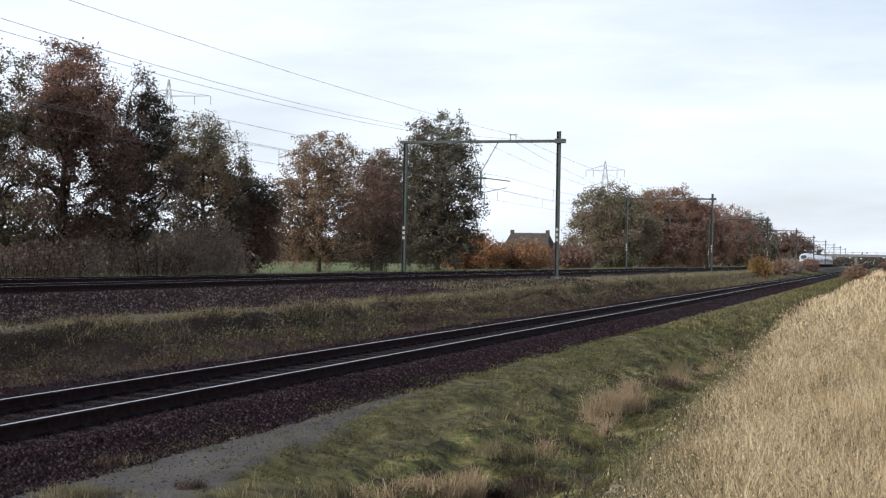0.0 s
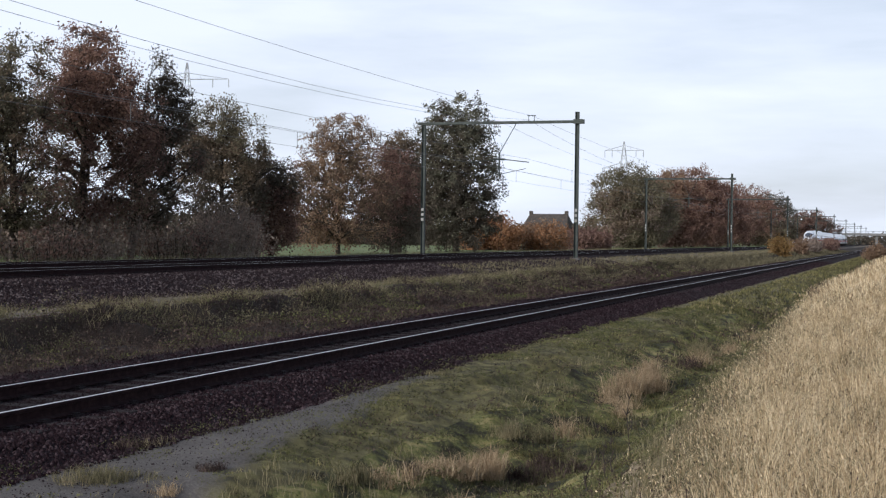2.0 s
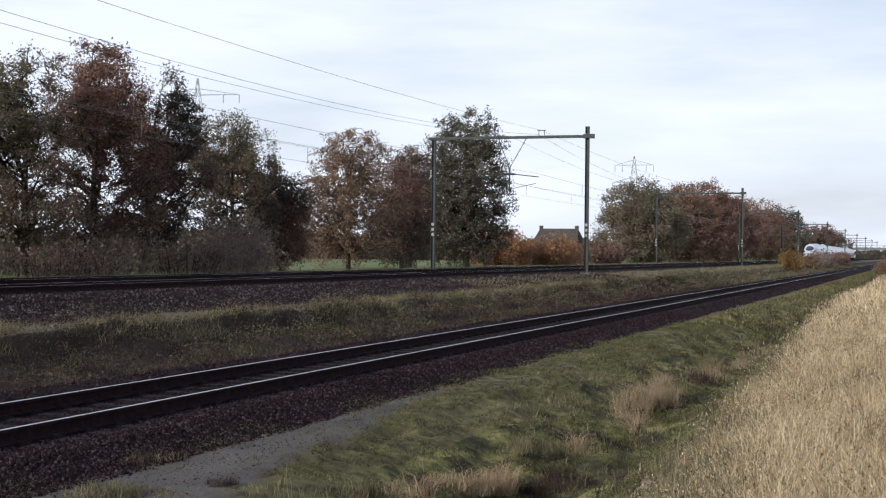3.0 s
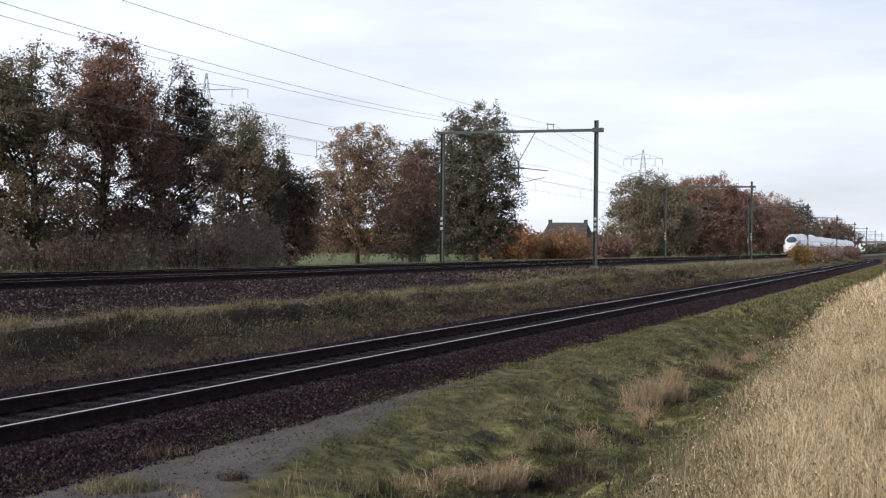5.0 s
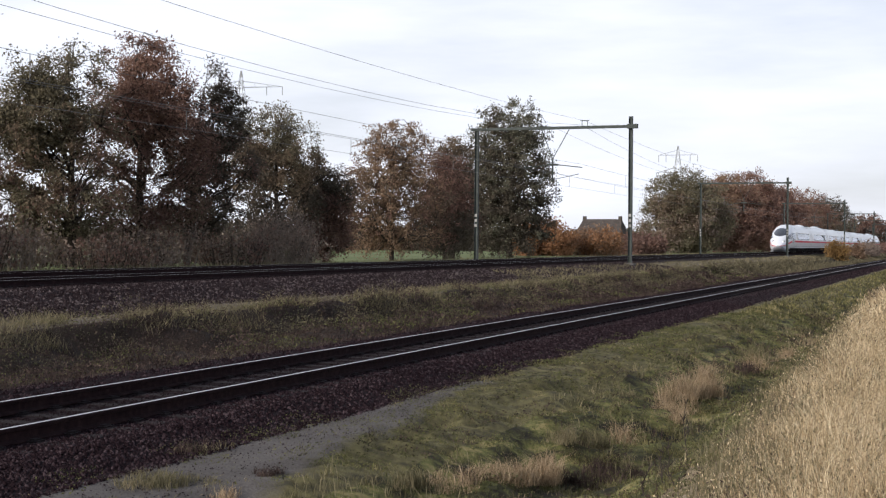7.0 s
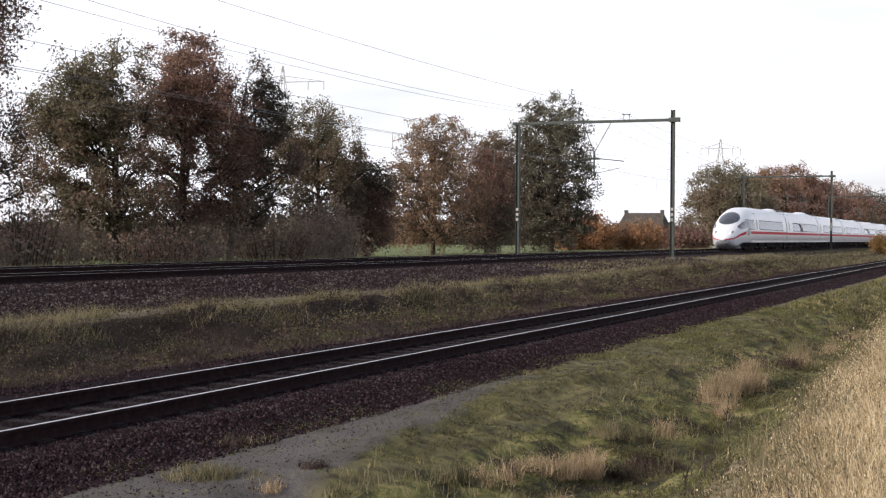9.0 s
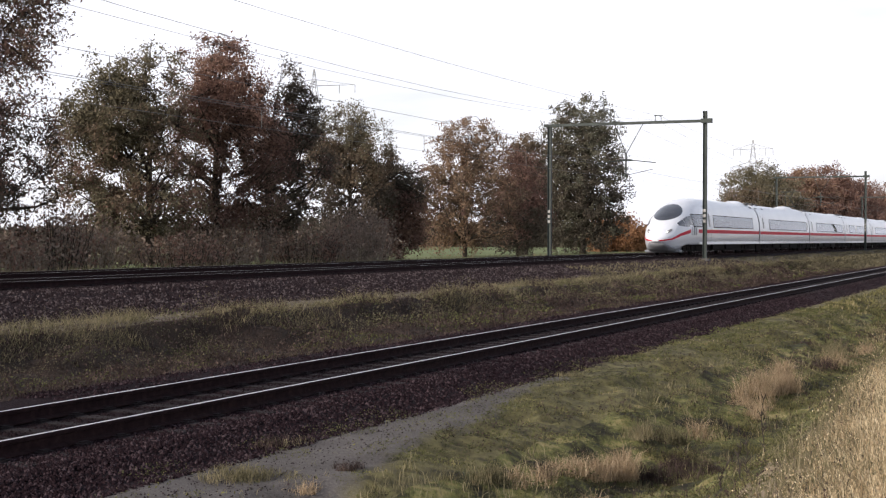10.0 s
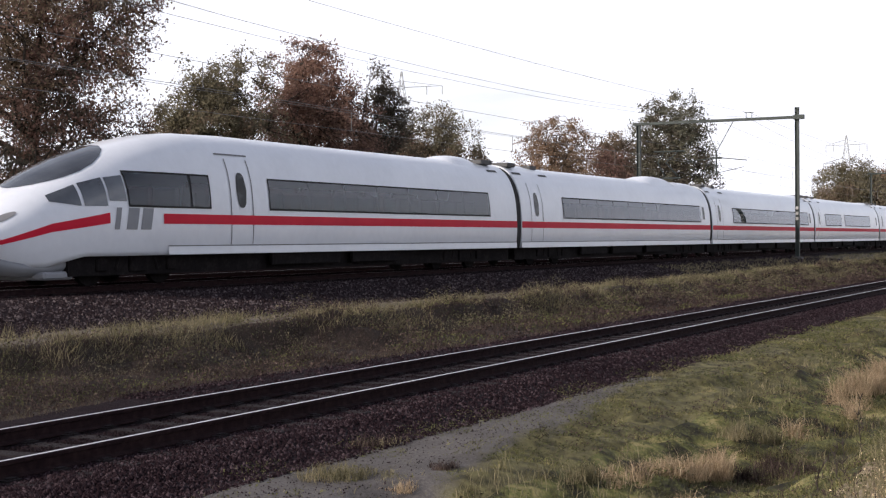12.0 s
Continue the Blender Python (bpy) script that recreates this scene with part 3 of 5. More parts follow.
def furnish(car, spans, m):
    """Floor and rows of seats behind the windows."""
    for a, b in spans:
        bm = bmesh.new()
        box(bm, -1.36, 1.36, a - 0.6, b + 0.6, 1.0, 1.14)
        bmesh.ops.transform(bm, matrix=m, verts=bm.verts)
        part("saloon_floor", bm, M_UNDER, car)
        for k in range(int((b - a) / 1.0)):
            for x in (-0.78, 0.78):
                q = new("seat", SEAT_ME)
                q.parent = car
                q.matrix_basis = m @ pose(x, a + 0.5 + k * 1.0, 0, 0, 0, 180 if k % 4 > 1 else 0)


def make_end_car(m):
    body = link_mesh("end_car", *mapped(car_body(0, CAR_END - 0.22, [(4.15, 7.12), (9.78, 23.37)]), m), M_WHITE, TRAIN, "white streamlined end car with rounded nose", smooth=True)

    def add(name, vf, mat, label=""):
        return link_mesh(name, *mapped(vf, m), mat, body, label, smooth=True)

    for sd in (-1, 1):
        add("cab_side_window", patch(1.98, 2.72, 1.88, 2.02, sd, ns=6, z0b=1.80, z1b=2.28), M_SCREEN)
        add("cab_side_window", patch(2.80, 3.47, 1.80, 2.31, sd, ns=6, z0b=1.81, z1b=2.46), M_SCREEN)
        add("cab_side_window", patch(3.53, 4.06, 1.93, 2.46, sd, ns=4, z0b=1.93, z1b=2.53), M_SCREEN)
        add("lounge_window", patch(4.12, 6.35, 1.82, 2.63, sd, ns=8), M_PANE)
        add("lounge_window", patch(6.42, 7.15, 1.82, 2.63, sd, ns=3), M_PANE)
        add("saloon_window", patch(9.75, 23.4, 1.84, 2.62, sd, ns=14), M_PANE)
        for a, b in ((4.10, 7.17), (9.72, 23.43)):
            window_frame(add, a, b, sd, [4.12 + 2.25] if a < 5 else [a + 1.95 * q for q in range(1, 7)])
        add("door_window", patch(8.28, 8.72, 1.85, 2.75, sd, ns=10, round_=1.0), M_GLASS)
        for q in (8.0, 8.95):
            add("door_seam", patch(q, q + 0.035, 0.92, 3.1, sd, ns=1, nz=12), M_SEAM)
        add("stripe", join(patch(5.3, CAR_END - 0.23, 1.42, 1.66, sd, ns=10)), M_RED, "red waist stripe")
        add("stripe", join(patch(0.03, 0.8, 0.90, 0.965, sd, ns=12, z0b=0.96, z1b=1.06, out=0.018), patch(0.8, 1.9, 0.96, 1.06, sd, ns=8, z0b=1.22, z1b=1.40), patch(1.9, 3.5, 1.22, 1.40, sd, ns=8, z0b=1.42, z1b=1.66)), M_RED, "red stripe sweeping down round the nose")
        lg = []
        for a in (3.62, 4.0, 4.48):
            v, f = patch(a, a + (0.16 if a < 4 else 0.36), 1.28, 1.78, sd, ns=2)
            lg.append(([(x, y + (z - 1.28) * 0.22, z) for x, y, z in v], f))
        add("emblem", join(*lg), M_GREY, "grey emblem of slanted blocks")
        add("roof_slot", patch(7.7, 9.1, 3.19, 3.23, sd, ns=4, nz=1), M_SEAM)
        add("skirt", skirt(5.5, CAR_END - 0.23, sd), M_WHITE)
        add("sill_line", patch(5.5, CAR_END - 0.23, 0.885, 0.91, sd, ns=6, nz=1), M_SEAM)
    furnish(body, [(4.4, 6.9), (9.9, 23.2)], m)
    # windscreen over the nose
    vs, fs = [], []
    NA, NB = 20, 12
    for i in range(NA + 1):
        for j in range(NB + 1):
            r, a = j / NB, 2 * math.pi * i / NA
            s = 3.12 + 1.36 * r * math.cos(a)
            x = 0.98 * r * math.sin(a) * (0.88 + 0.08 * math.cos(a))
            vs.append((x, s - 0.006, roof_at(s, x) + 0.012))
    for i in range(NA):
        for j in range(NB):
            fs.append((i * (NB + 1) + j, (i + 1) * (NB + 1) + j, (i + 1) * (NB + 1) + j + 1, i * (NB + 1) + j + 1))
    add("windscreen", (vs, fs), M_SCREEN, "dark curved windscreen")
    for sd in (-1, 1):
        vs, fs = [], []
        for i in range(15):
            for j in range(5):
                r, a = j / 4, 2 * math.pi * i / 14
                z = 1.52 + 0.055 * r * math.sin(a) + 0.13 * r * math.cos(a)
                s = 0.95 + 0.30 * r * math.cos(a)
                vs.append((sd * (side_x(s, z) + 0.012), s - 0.004, z))
        for i in range(14):
            for j in range(4):
                q = (i * 5 + j, (i + 1) * 5 + j, (i + 1) * 5 + j + 1, i * 5 + j + 1)
                fs.append(q if sd > 0 else q[::-1])
        add("headlight_housing", (vs, fs), M_SEAM, "dark oval headlight recess")
        add("headlight", ([(sd * (side_x(0.76 + (y - 0.9) * 0.35, 1.48 + (z - 1.55) * 0.4) + 0.02), 0.76 + (y - 0.9) * 0.35, 1.48 + (z - 1.55) * 0.4) for x, y, z in vs], fs), M_LAMP, "small lit headlight")
    bm = bmesh.new()
    box(bm, -1.15, 1.15, 2.4, CAR_END - 0.3, 0.24, 0.80)
    for a, b in ((10.0, 13.5), (14.2, 17.0)):
        for s in (-1, 1):
            box(bm, s * 1.3 - 0.06, s * 1.3 + 0.06, a, b, 0.36, 0.74, 0.02)
    bmesh.ops.transform(bm, matrix=m, verts=bm.verts)
    part("underframe", bm, M_UNDER, body)
    bm = bmesh.new()
    box(bm, -1.12, 1.12, 1.7, 2.6, 0.18, 0.36, 0.05)
    bmesh.ops.transform(bm, matrix=m, verts=bm.verts)
    part("rail_guard", bm, M_GREY, body, "grey rail guard below the nose")
    vs, fs = [], []
    for q in (0.25, 0.45, 0.7, 1.0, 1.4, 1.9, 2.4, 2.7):
        w, zl, zh = 0.86 * half_w(q), 0.26 + 0.42 * (1 - sstep(q - 0.25, 1.0)) ** 1.5, bot_z(q) + 0.06
        vs += [(-w * 0.8, q, zl), (w * 0.8, q, zl), (w, q, (zl + zh) / 2), (w, q, zh), (-w, q, zh), (-w, q, (zl + zh) / 2)]
    for a in range(7):
        fs += [(6 * a + b, 6 * a + (b + 1) % 6, 6 * a + 6 + (b + 1) % 6, 6 * a + 6 + b) for b in range(6)]
    fs += [(5, 4, 3, 2, 1, 0), tuple(range(42, 48))]
    add("chin", (vs, fs), M_GREY, "grey apron under the nose")
    for yc in (4.7, 21.8):
        bogie(body, yc, m)
    roof_pod(body, 22.9, 2.2, 0.17, m)
    roof_vents(body, [(24.6, 0.9, 0.8)], m)
    v, f = car_body(10.0, 10.46)
    v = [(x * 0.975, CAR_END - 0.23 + (y - 10.0), 0.6 + (z - 0.6) * 0.985) for x, y, z in v]
    add("gangway_bellows", (v, f), M_RUBBER)


def roof_pod(car, yc, length, h, m, width=0.85):
    """A smooth fairing on the roof."""
    vs, fs = [], []
    NS, NX = 12, 8
    for i in range(NS + 1):
        u = -1 + 2 * i / NS
        prof = max(0.0, 1 - abs(u) ** 3.0) ** 0.8
        for j in range(NX + 1):
            v = -1 + 2 * j / NX
            x = v * width
            vs.append((x, yc + u * length / 2, roof_at(10, x) - 0.03 + (h + 0.03) * prof * max(0.0, 1 - abs(v) ** 4)))
    for i in range(NS):
        for j in range(NX):
            fs.append((i * (NX + 1) + j, i * (NX + 1) + j + 1, (i + 1) * (NX + 1) + j + 1, (i + 1) * (NX + 1) + j))
    link_mesh("roof_fairing", *mapped((vs, fs), m), M_WHITE, car, smooth=True)


def make_mid_car(y0, k):
    m = Matrix.Translation((0, y0, 0))
    spans = [(13.41, 18.95), (20.21, 30.35)] if k == 2 else [(14.11, 10 + CAR_MID - 2.15)]
    v, f = car_body(10.0, 10.0 + CAR_MID - 0.44, spans)
    v = [(x, y - 10.0 + 0.22, z) for x, y, z in v]
    body = link_mesh("middle_car", *mapped((v, f), m), M_WHITE, TRAIN, "white passenger car with a long dark window band", smooth=True)

    def add(name, vf, mat, label=""):
        vs, fs = vf
        return link_mesh(name, *mapped(([(x, y - 10.0, z) for x, y, z in vs], fs), m), mat, body, label, smooth=True)

    L = CAR_MID
    split = k == 2
    furnish(body, [(a - 9.8, b - 10.0) for a, b in spans], m)
    for sd in (-1, 1):
        if split:
            add("saloon_window", patch(13.6, 19.2, 1.84, 2.62, sd), M_PANE)
            add("saloon_window", patch(20.4, 30.6, 1.84, 2.62, sd), M_PANE)
        else:
            add("saloon_window", patch(14.3, 10 + L - 1.9, 1.84, 2.62, sd, ns=14), M_PANE)
        for a, b in ((13.57, 19.23), (20.37, 30.63)) if split else ((14.27, 10 + L - 1.87),):
            window_frame(add, a, b, sd, [a + 1.95 * q for q in range(1, int((b - a) / 1.95))])
        add("door_window", patch(11.45, 11.87, 1.85, 2.75, sd, ns=10, round_=1.0), M_GLASS)
        add("end_window", patch(10 + L - 1.5, 10 + L - 1.15, 1.95, 2.6, sd, ns=2), M_GLASS)
        for q in (11.1, 12.2):
            add("door_seam", patch(q, q + 0.035, 0.92, 3.1, sd, ns=1, nz=12), M_SEAM)
        add("stripe", patch(10.23, 10 + L - 0.23, 1.42, 1.66, sd, ns=4), M_RED, "red waist stripe")
        add("skirt", skirt(10.23, 10 + L - 0.23, sd), M_WHITE)
        add("sill_line", patch(10.23, 10 + L - 0.23, 0.885, 0.91, sd, ns=4, nz=1), M_SEAM)
    bm = bmesh.new()
    box(bm, -1.15, 1.15, 0.25, L - 0.25, 0.24, 0.80)
    for a, b in ((6.5, 9.5), (10.2, 14.0), (14.6, 17.5)):
        for s in (-1, 1):
            box(bm, s * 1.3 - 0.06, s * 1.3 + 0.06, a, b, 0.36, 0.74, 0.02)
    bmesh.ops.transform(bm, matrix=m, verts=bm.verts)
    part("underframe", bm, M_UNDER, body)
    for yc in (3.7, L - 3.7):
        bogie(body, yc, m)
    v, f = car_body(10.0, 10.46)
    v = [(x * 0.975, y + L - 0.23, 0.6 + (z - 0.6) * 0.985) for x, y, z in v]
    add("gangway_bellows", (v, f), M_RUBBER)
    roof_pod(body, 1.9, 1.8, 0.07, m)
    roof_vents(body, [(0.8, 0.7, 0.8), (3.3, 0.6, 0.6)] + ([(L - 0.9, 0.6, 0.8)] if k in (1, 2, 3, 4) else []), m)
    if k in (0, 5):
        roof_pod(body, L - 6.2, 4.2, 0.24, m, 0.95)
        roof_pod(body, L - 2.2, 3.8, 0.08, m, 0.95)
        bm = bmesh.new()
        zb = 4.2
        yb = L - 2.2
        tube(bm, (-0.5, yb, zb - 0.1), (0.5, yb, zb - 0.1), 0.04)
        for s in (-0.35, 0.35):
            tube(bm, (s, yb, zb), (s * 0.6, yb - 1.5, zb + 0.62), 0.035)
            tube(bm, (s * 0.6, yb - 1.5, zb + 0.62), (s, yb - 0.1, zb + 1.22), 0.025)
        tube(bm, (-0.8, yb - 0.1, zb + 1.26), (0.8, yb - 0.1, zb + 1.26), 0.03)
        tube(bm, (-0.8, yb - 0.4, zb + 1.26), (0.8, yb - 0.4, zb + 1.26), 0.03)
        bmesh.ops.transform(bm, matrix=m, verts=bm.verts)
        part("pantograph", bm, M_STEEL, body, "raised grey pantograph")
    else:
        roof_pod(body, L - 1.7, 1.8, 0.06, m)


M_LAMP = material("lit_lamp", [(0.85, 0.85, 0.85), (0.9, 0.9, 0.9)], 6.0, rough=0.2)
M_LAMP.node_tree.nodes["Principled BSDF"].inputs["Emission Color"].default_value = (1.0, 0.97, 0.9, 1)
M_LAMP.node_tree.nodes["Principled BSDF"].inputs["Emission Strength"].default_value = 1.4
make_end_car(Matrix.Identity(4))
for k in range(6):
    make_mid_car(CAR_END + CAR_MID * k, k)
TRAIN_LEN = 2 * CAR_END + 6 * CAR_MID
make_end_car(Matrix.Translation((0, TRAIN_LEN, 0)) @ Matrix.Diagonal((1, -1, 1, 1)))


# ---- trees ----
def tubes_mesh(segs, min_r=0.0, side=6):
    verts, faces = [], []
    for a, b, ra, rb in segs:
        if ra < min_r:
            continue
        n = side if ra > 0.05 else 3
        q = (b - a).to_track_quat("Z", "Y")
        o = len(verts)
        for c, r in ((a, ra), (b, rb)):
            for i in range(n):
                an = 2 * math.pi * i / n
                verts.append(tuple(c + q @ Vector((r * math.cos(an), r * math.sin(an), 0))))
        faces += [(o + i, o + (i + 1) % n, o + n + (i + 1) % n, o + n + i) for i in range(n)]
    return verts, faces


def leaves_mesh(centres, rng, size, per, spread_r):
    """Leaf sprays: small diamond leaves scattered about each centre."""
    n = len(centres) * per
    C = np.repeat(np.array([tuple(c) for c in centres]), per, axis=0)
    C = C + rng.normal(0, spread_r, (n, 3)) * np.array([1, 1, 0.7])
    a = rng.normal(0, 1, (n, 3))
    a /= np.linalg.norm(a, axis=1)[:, None]
    b = rng.normal(0, 1, (n, 3))
    b -= a * np.sum(a * b, axis=1)[:, None]
    b /= np.linalg.norm(b, axis=1)[:, None]
    s = size * rng.uniform(0.55, 1.4, (n, 1))
    v = np.stack([C - a * s, C + b * s * 0.55, C + a * s, C - b * s * 0.55], axis=1).reshape(-1, 3)
    return v, np.arange(4 * n).reshape(-1, 4)


def np_mesh(name, v, f, mat, parent=None, label=""):
    me = bpy.data.meshes.new(name)
    nv, nf, k = len(v), len(f), f.shape[1]
    me.vertices.add(nv)
    me.vertices.foreach_set("co", np.ascontiguousarray(v, dtype=np.float32).ravel())
    me.loops.add(nf * k)
    me.loops.foreach_set("vertex_index", np.ascontiguousarray(f, dtype=np.int32).ravel())
    me.polygons.add(nf)
    me.polygons.foreach_set("loop_start", np.arange(0, nf * k, k, dtype=np.int32))
    me.materials.append(mat)
    me.update(calc_edges=True)
    ob = new(name, me)
    if parent is not None:
        ob.parent = parent
    if label:
        tagged(ob, label)
    return ob


def limb(rs, a, b, r0, r1, n=4, wob=0.06):
    """A crooked tapering limb from a to b that leaves a outwards and then climbs; returns segments and points."""
    L = (b - a).length
    pts = [a]
    for i in range(1, n + 1):
        u = i / n
        p = a.lerp(b, u) + Vector((0, 0, -0.05 * L * math.sin(math.pi * u)))
        if i < n:
            p += Vector((rs.gauss(0, wob), rs.gauss(0, wob), rs.gauss(0, wob))) * L
        pts.append(p)
    return [(pts[i], pts[i + 1], r0 + (r1 - r0) * i / n, r0 + (r1 - r0) * (i + 1) / n) for i in range(n)], pts


def make_tree(x, y, turn, lobes, kinds, label, seed, leaf=0.07, count=40000, trunk=0.2, gaps=-0.15, bare=0.0, sprays=800, spread=0.17, forks=1, depth=0.95):
    """lobes: rounded parts of the crown (sideways offset, height of centre, half width, half height). kinds: [(leaf material, share)], the first ones highest in the crown.
    gaps: higher leaves more sky in the crown; bare: more gaps again in the lower crown."""
    rs, rng = random.Random(seed), np.random.default_rng(seed)
    lobes = [(o, c, w * 1.13, h * 1.06) for o, c, w, h in lobes]
    top = max(c + r for _, c, _, r in lobes)
    foot = min(c - r for _, c, _, r in lobes)
    wide = max(w for _, _, w, _ in lobes)

    def inside(shell):
        """A random place in the crown."""
        o, zc, w, h = rs.choices(lobes, [q[2] ** 2 * q[3] for q in lobes])[0]
        d = Vector((rs.gauss(0, 1), rs.gauss(0, 1), rs.gauss(0, 1))).normalized()
        lump = 1 + 0.20 * noise.noise(d * 2.3 + Vector((seed * 3.1, zc, 0))) + 0.16 * noise.noise(d * 5.5 + Vector((0, seed * 1.3, zc)))
        q = rs.random() ** shell * lump
        return Vector((o + d.x * w * q, d.y * w * depth * q, zc + d.z * h * q))

    # trunk, one or more leaders
    segs, nodes, leaders = [], [], []
    reach = max(lobes, key=lambda q: q[1] + q[3])
    for k in range(forks):
        tr, N = [Vector((0.0, 0.0, -0.3))], 9
        end = Vector((reach[0] * 0.85 + (k - (forks - 1) / 2) * 0.9, rs.uniform(-0.4, 0.4), top * 0.86))
        for i in range(1, N + 1):
            u = i / N
            q = Vector((end.x * u ** 1.5, end.y * u ** 1.5, -0.3 + (end.z + 0.3) * u))
            tr.append(q + Vector((rs.gauss(0, 0.008), rs.gauss(0, 0.008), 0)) * top * (u > 0.2))
        rad = [trunk * (1.2 if i == 0 else 1.0) * (1 - 0.86 * i / N) / (1 + 0.25 * (forks - 1)) for i in range(N + 1)]
        segs += [(tr[i], tr[i + 1], rad[i], rad[i + 1]) for i in range(N)]
        leaders.append((tr, rad))
        nodes += tr[4:]
    for i in range(26):
        tip = inside(0.28)
        tr, rad = leaders[i % forks]
        out = math.hypot(tip.x - tr[5].x, tip.y)
        z0 = min(top * 0.8, max(foot * 0.8 + 0.3, 0.14 * top, tip.z - out * rs.uniform(0.6, 1.1)))
        if tip.z < z0:
            tip.z = z0 + 0.1
        f = max(0.0, min(8.999, (z0 + 0.3) / (top * 0.86 + 0.3) * 9))
        a, ra = tr[int(f)].lerp(tr[int(f) + 1], f - int(f)), rad[int(f)]
        sg, pts = limb(rs, a, tip, ra * 0.62, 0.02)
        segs += sg
        nodes += pts[1:]
        for q in pts[1:]:
            d = Vector((rs.gauss(0, 1), rs.gauss(0, 1), rs.uniform(-0.1, 1.0))).normalized()
            sg2, p2 = limb(rs, q, q + d * rs.uniform(0.2, 0.4) * wide, 0.032, 0.012, 3, 0.06)
            segs += sg2
            nodes += p2[1:]
    arr = np.array([tuple(q) for q in nodes])
    cs, tries = [], 0
    while len(cs) < sprays and tries < sprays * 20:
        tries += 1
        q = inside(0.42)
        if q.z < 0.15:
            continue
        u = (q.z - foot) / (top - foot)
        lim = gaps + bare * max(0.0, 1 - abs(u - 0.28) / 0.34)
        if 0.8 * noise.noise((q.x * 0.8 + seed * 1.7, q.y * 0.8, q.z * 0.9)) + 0.5 * noise.noise((q.x * 1.9, q.y * 1.9 + seed, q.z * 2.1)) < lim:
            continue
        j = int(np.argmin(((arr - np.array(tuple(q))) ** 2).sum(1)))
        base = nodes[j]
        far = (base - q).length
        if far > 1.6:
            base = q + (base - q) * (1.2 / far)
        segs.append((base, q, 0.014, 0.005))
        cs.append((base, q, u))
    T = empty("tree", x, y, ground_z(x, y), turn)
    tagged(T, label, "tree", "line-side trees")
    link_mesh("trunk", *tubes_mesh(segs), M_BARK, T, smooth=True)
    # leaves: sprays along the outer end of each twig; the kinds go by height and chance
    tot = sum(k[1] for k in kinds)
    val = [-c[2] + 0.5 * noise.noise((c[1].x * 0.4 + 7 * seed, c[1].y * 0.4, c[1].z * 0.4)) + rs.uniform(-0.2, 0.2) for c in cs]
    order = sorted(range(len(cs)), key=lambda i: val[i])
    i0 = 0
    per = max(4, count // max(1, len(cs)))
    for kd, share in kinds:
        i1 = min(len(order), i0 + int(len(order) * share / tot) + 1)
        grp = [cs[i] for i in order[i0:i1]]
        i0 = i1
        if grp:
            cen = []
            for base, q, _ in grp:
                cen += [tuple(base.lerp(q, 0.55)), tuple(base.lerp(q, 0.85)), tuple(q + (q - base) * 0.15)]
            v, f = leaves_mesh(cen, rng, leaf, max(2, per // 3), spread)
            np_mesh("crown", v, f, M_LEAF[kd], T)
    return T


def make_shrub(x, y, height, width, kind, label, seed, leaf=0.09, count=3500, stems=30, length=None, kind2=None):
    """A many-stemmed shrub; length: its extent along the line where that differs."""
    rs, rng = random.Random(seed), np.random.default_rng(seed)
    ky = (length or width) / width
    T = empty("shrub", x, y, ground_z(x, y))
    tagged(T, label, "shrub", "line-side shrubs")
    segs, tips = [], []
    for _ in range(stems):
        az, r = rs.uniform(0, 2 * math.pi), math.sqrt(rs.random()) * 0.5 * width
        h = height * rs.uniform(0.6, 1.05) * math.sqrt(max(0.2, 1 - (r / (0.6 * width)) ** 2))
        c, sn = math.cos(az), math.sin(az) * ky
        p = Vector((r * 0.75 * c, r * 0.75 * sn, -0.1))
        q = Vector((r * c, r * sn, h))
        mid = p.lerp(q, 0.5) + Vector((rs.uniform(-0.15, 0.15), rs.uniform(-0.15, 0.15), 0.05 * h))
        segs += [(p, mid, 0.025, 0.018), (mid, q, 0.018, 0.006)]
        for u in (0.12, 0.3, 0.5, 0.7, 0.85, 1.0):
            cc = p.lerp(mid, 2 * u) if u < 0.5 else mid.lerp(q, 2 * u - 1)
            t = cc + Vector((rs.gauss(0, 0.25), rs.gauss(0, 0.25), rs.gauss(0, 0.12)))
            tips.append(t)
            segs.append((cc, t + Vector((0, 0, 0.2)), 0.010, 0.004))
    link_mesh("stem_growth", *tubes_mesh(segs), M_BARK if kind != "twig" else M_TWIG, T)
    k = len(tips) // 2 if kind2 else len(tips)
    for grp, kd in ((tips[:k], kind), (tips[k:], kind2)):
        if grp and kd:
            v, f = leaves_mesh(grp, rng, leaf, max(2, count // len(tips)), 0.22 + 0.02 * width)
            v[:, 2] = np.maximum(v[:, 2], 0.0)
            np_mesh("foliage", v, f, M_LEAF[kd], T)
    return T


M_TWIG = material("pale_twig", [(0.12, 0.095, 0.08), (0.19, 0.155, 0.13), (0.27, 0.23, 0.195)], 2.0)

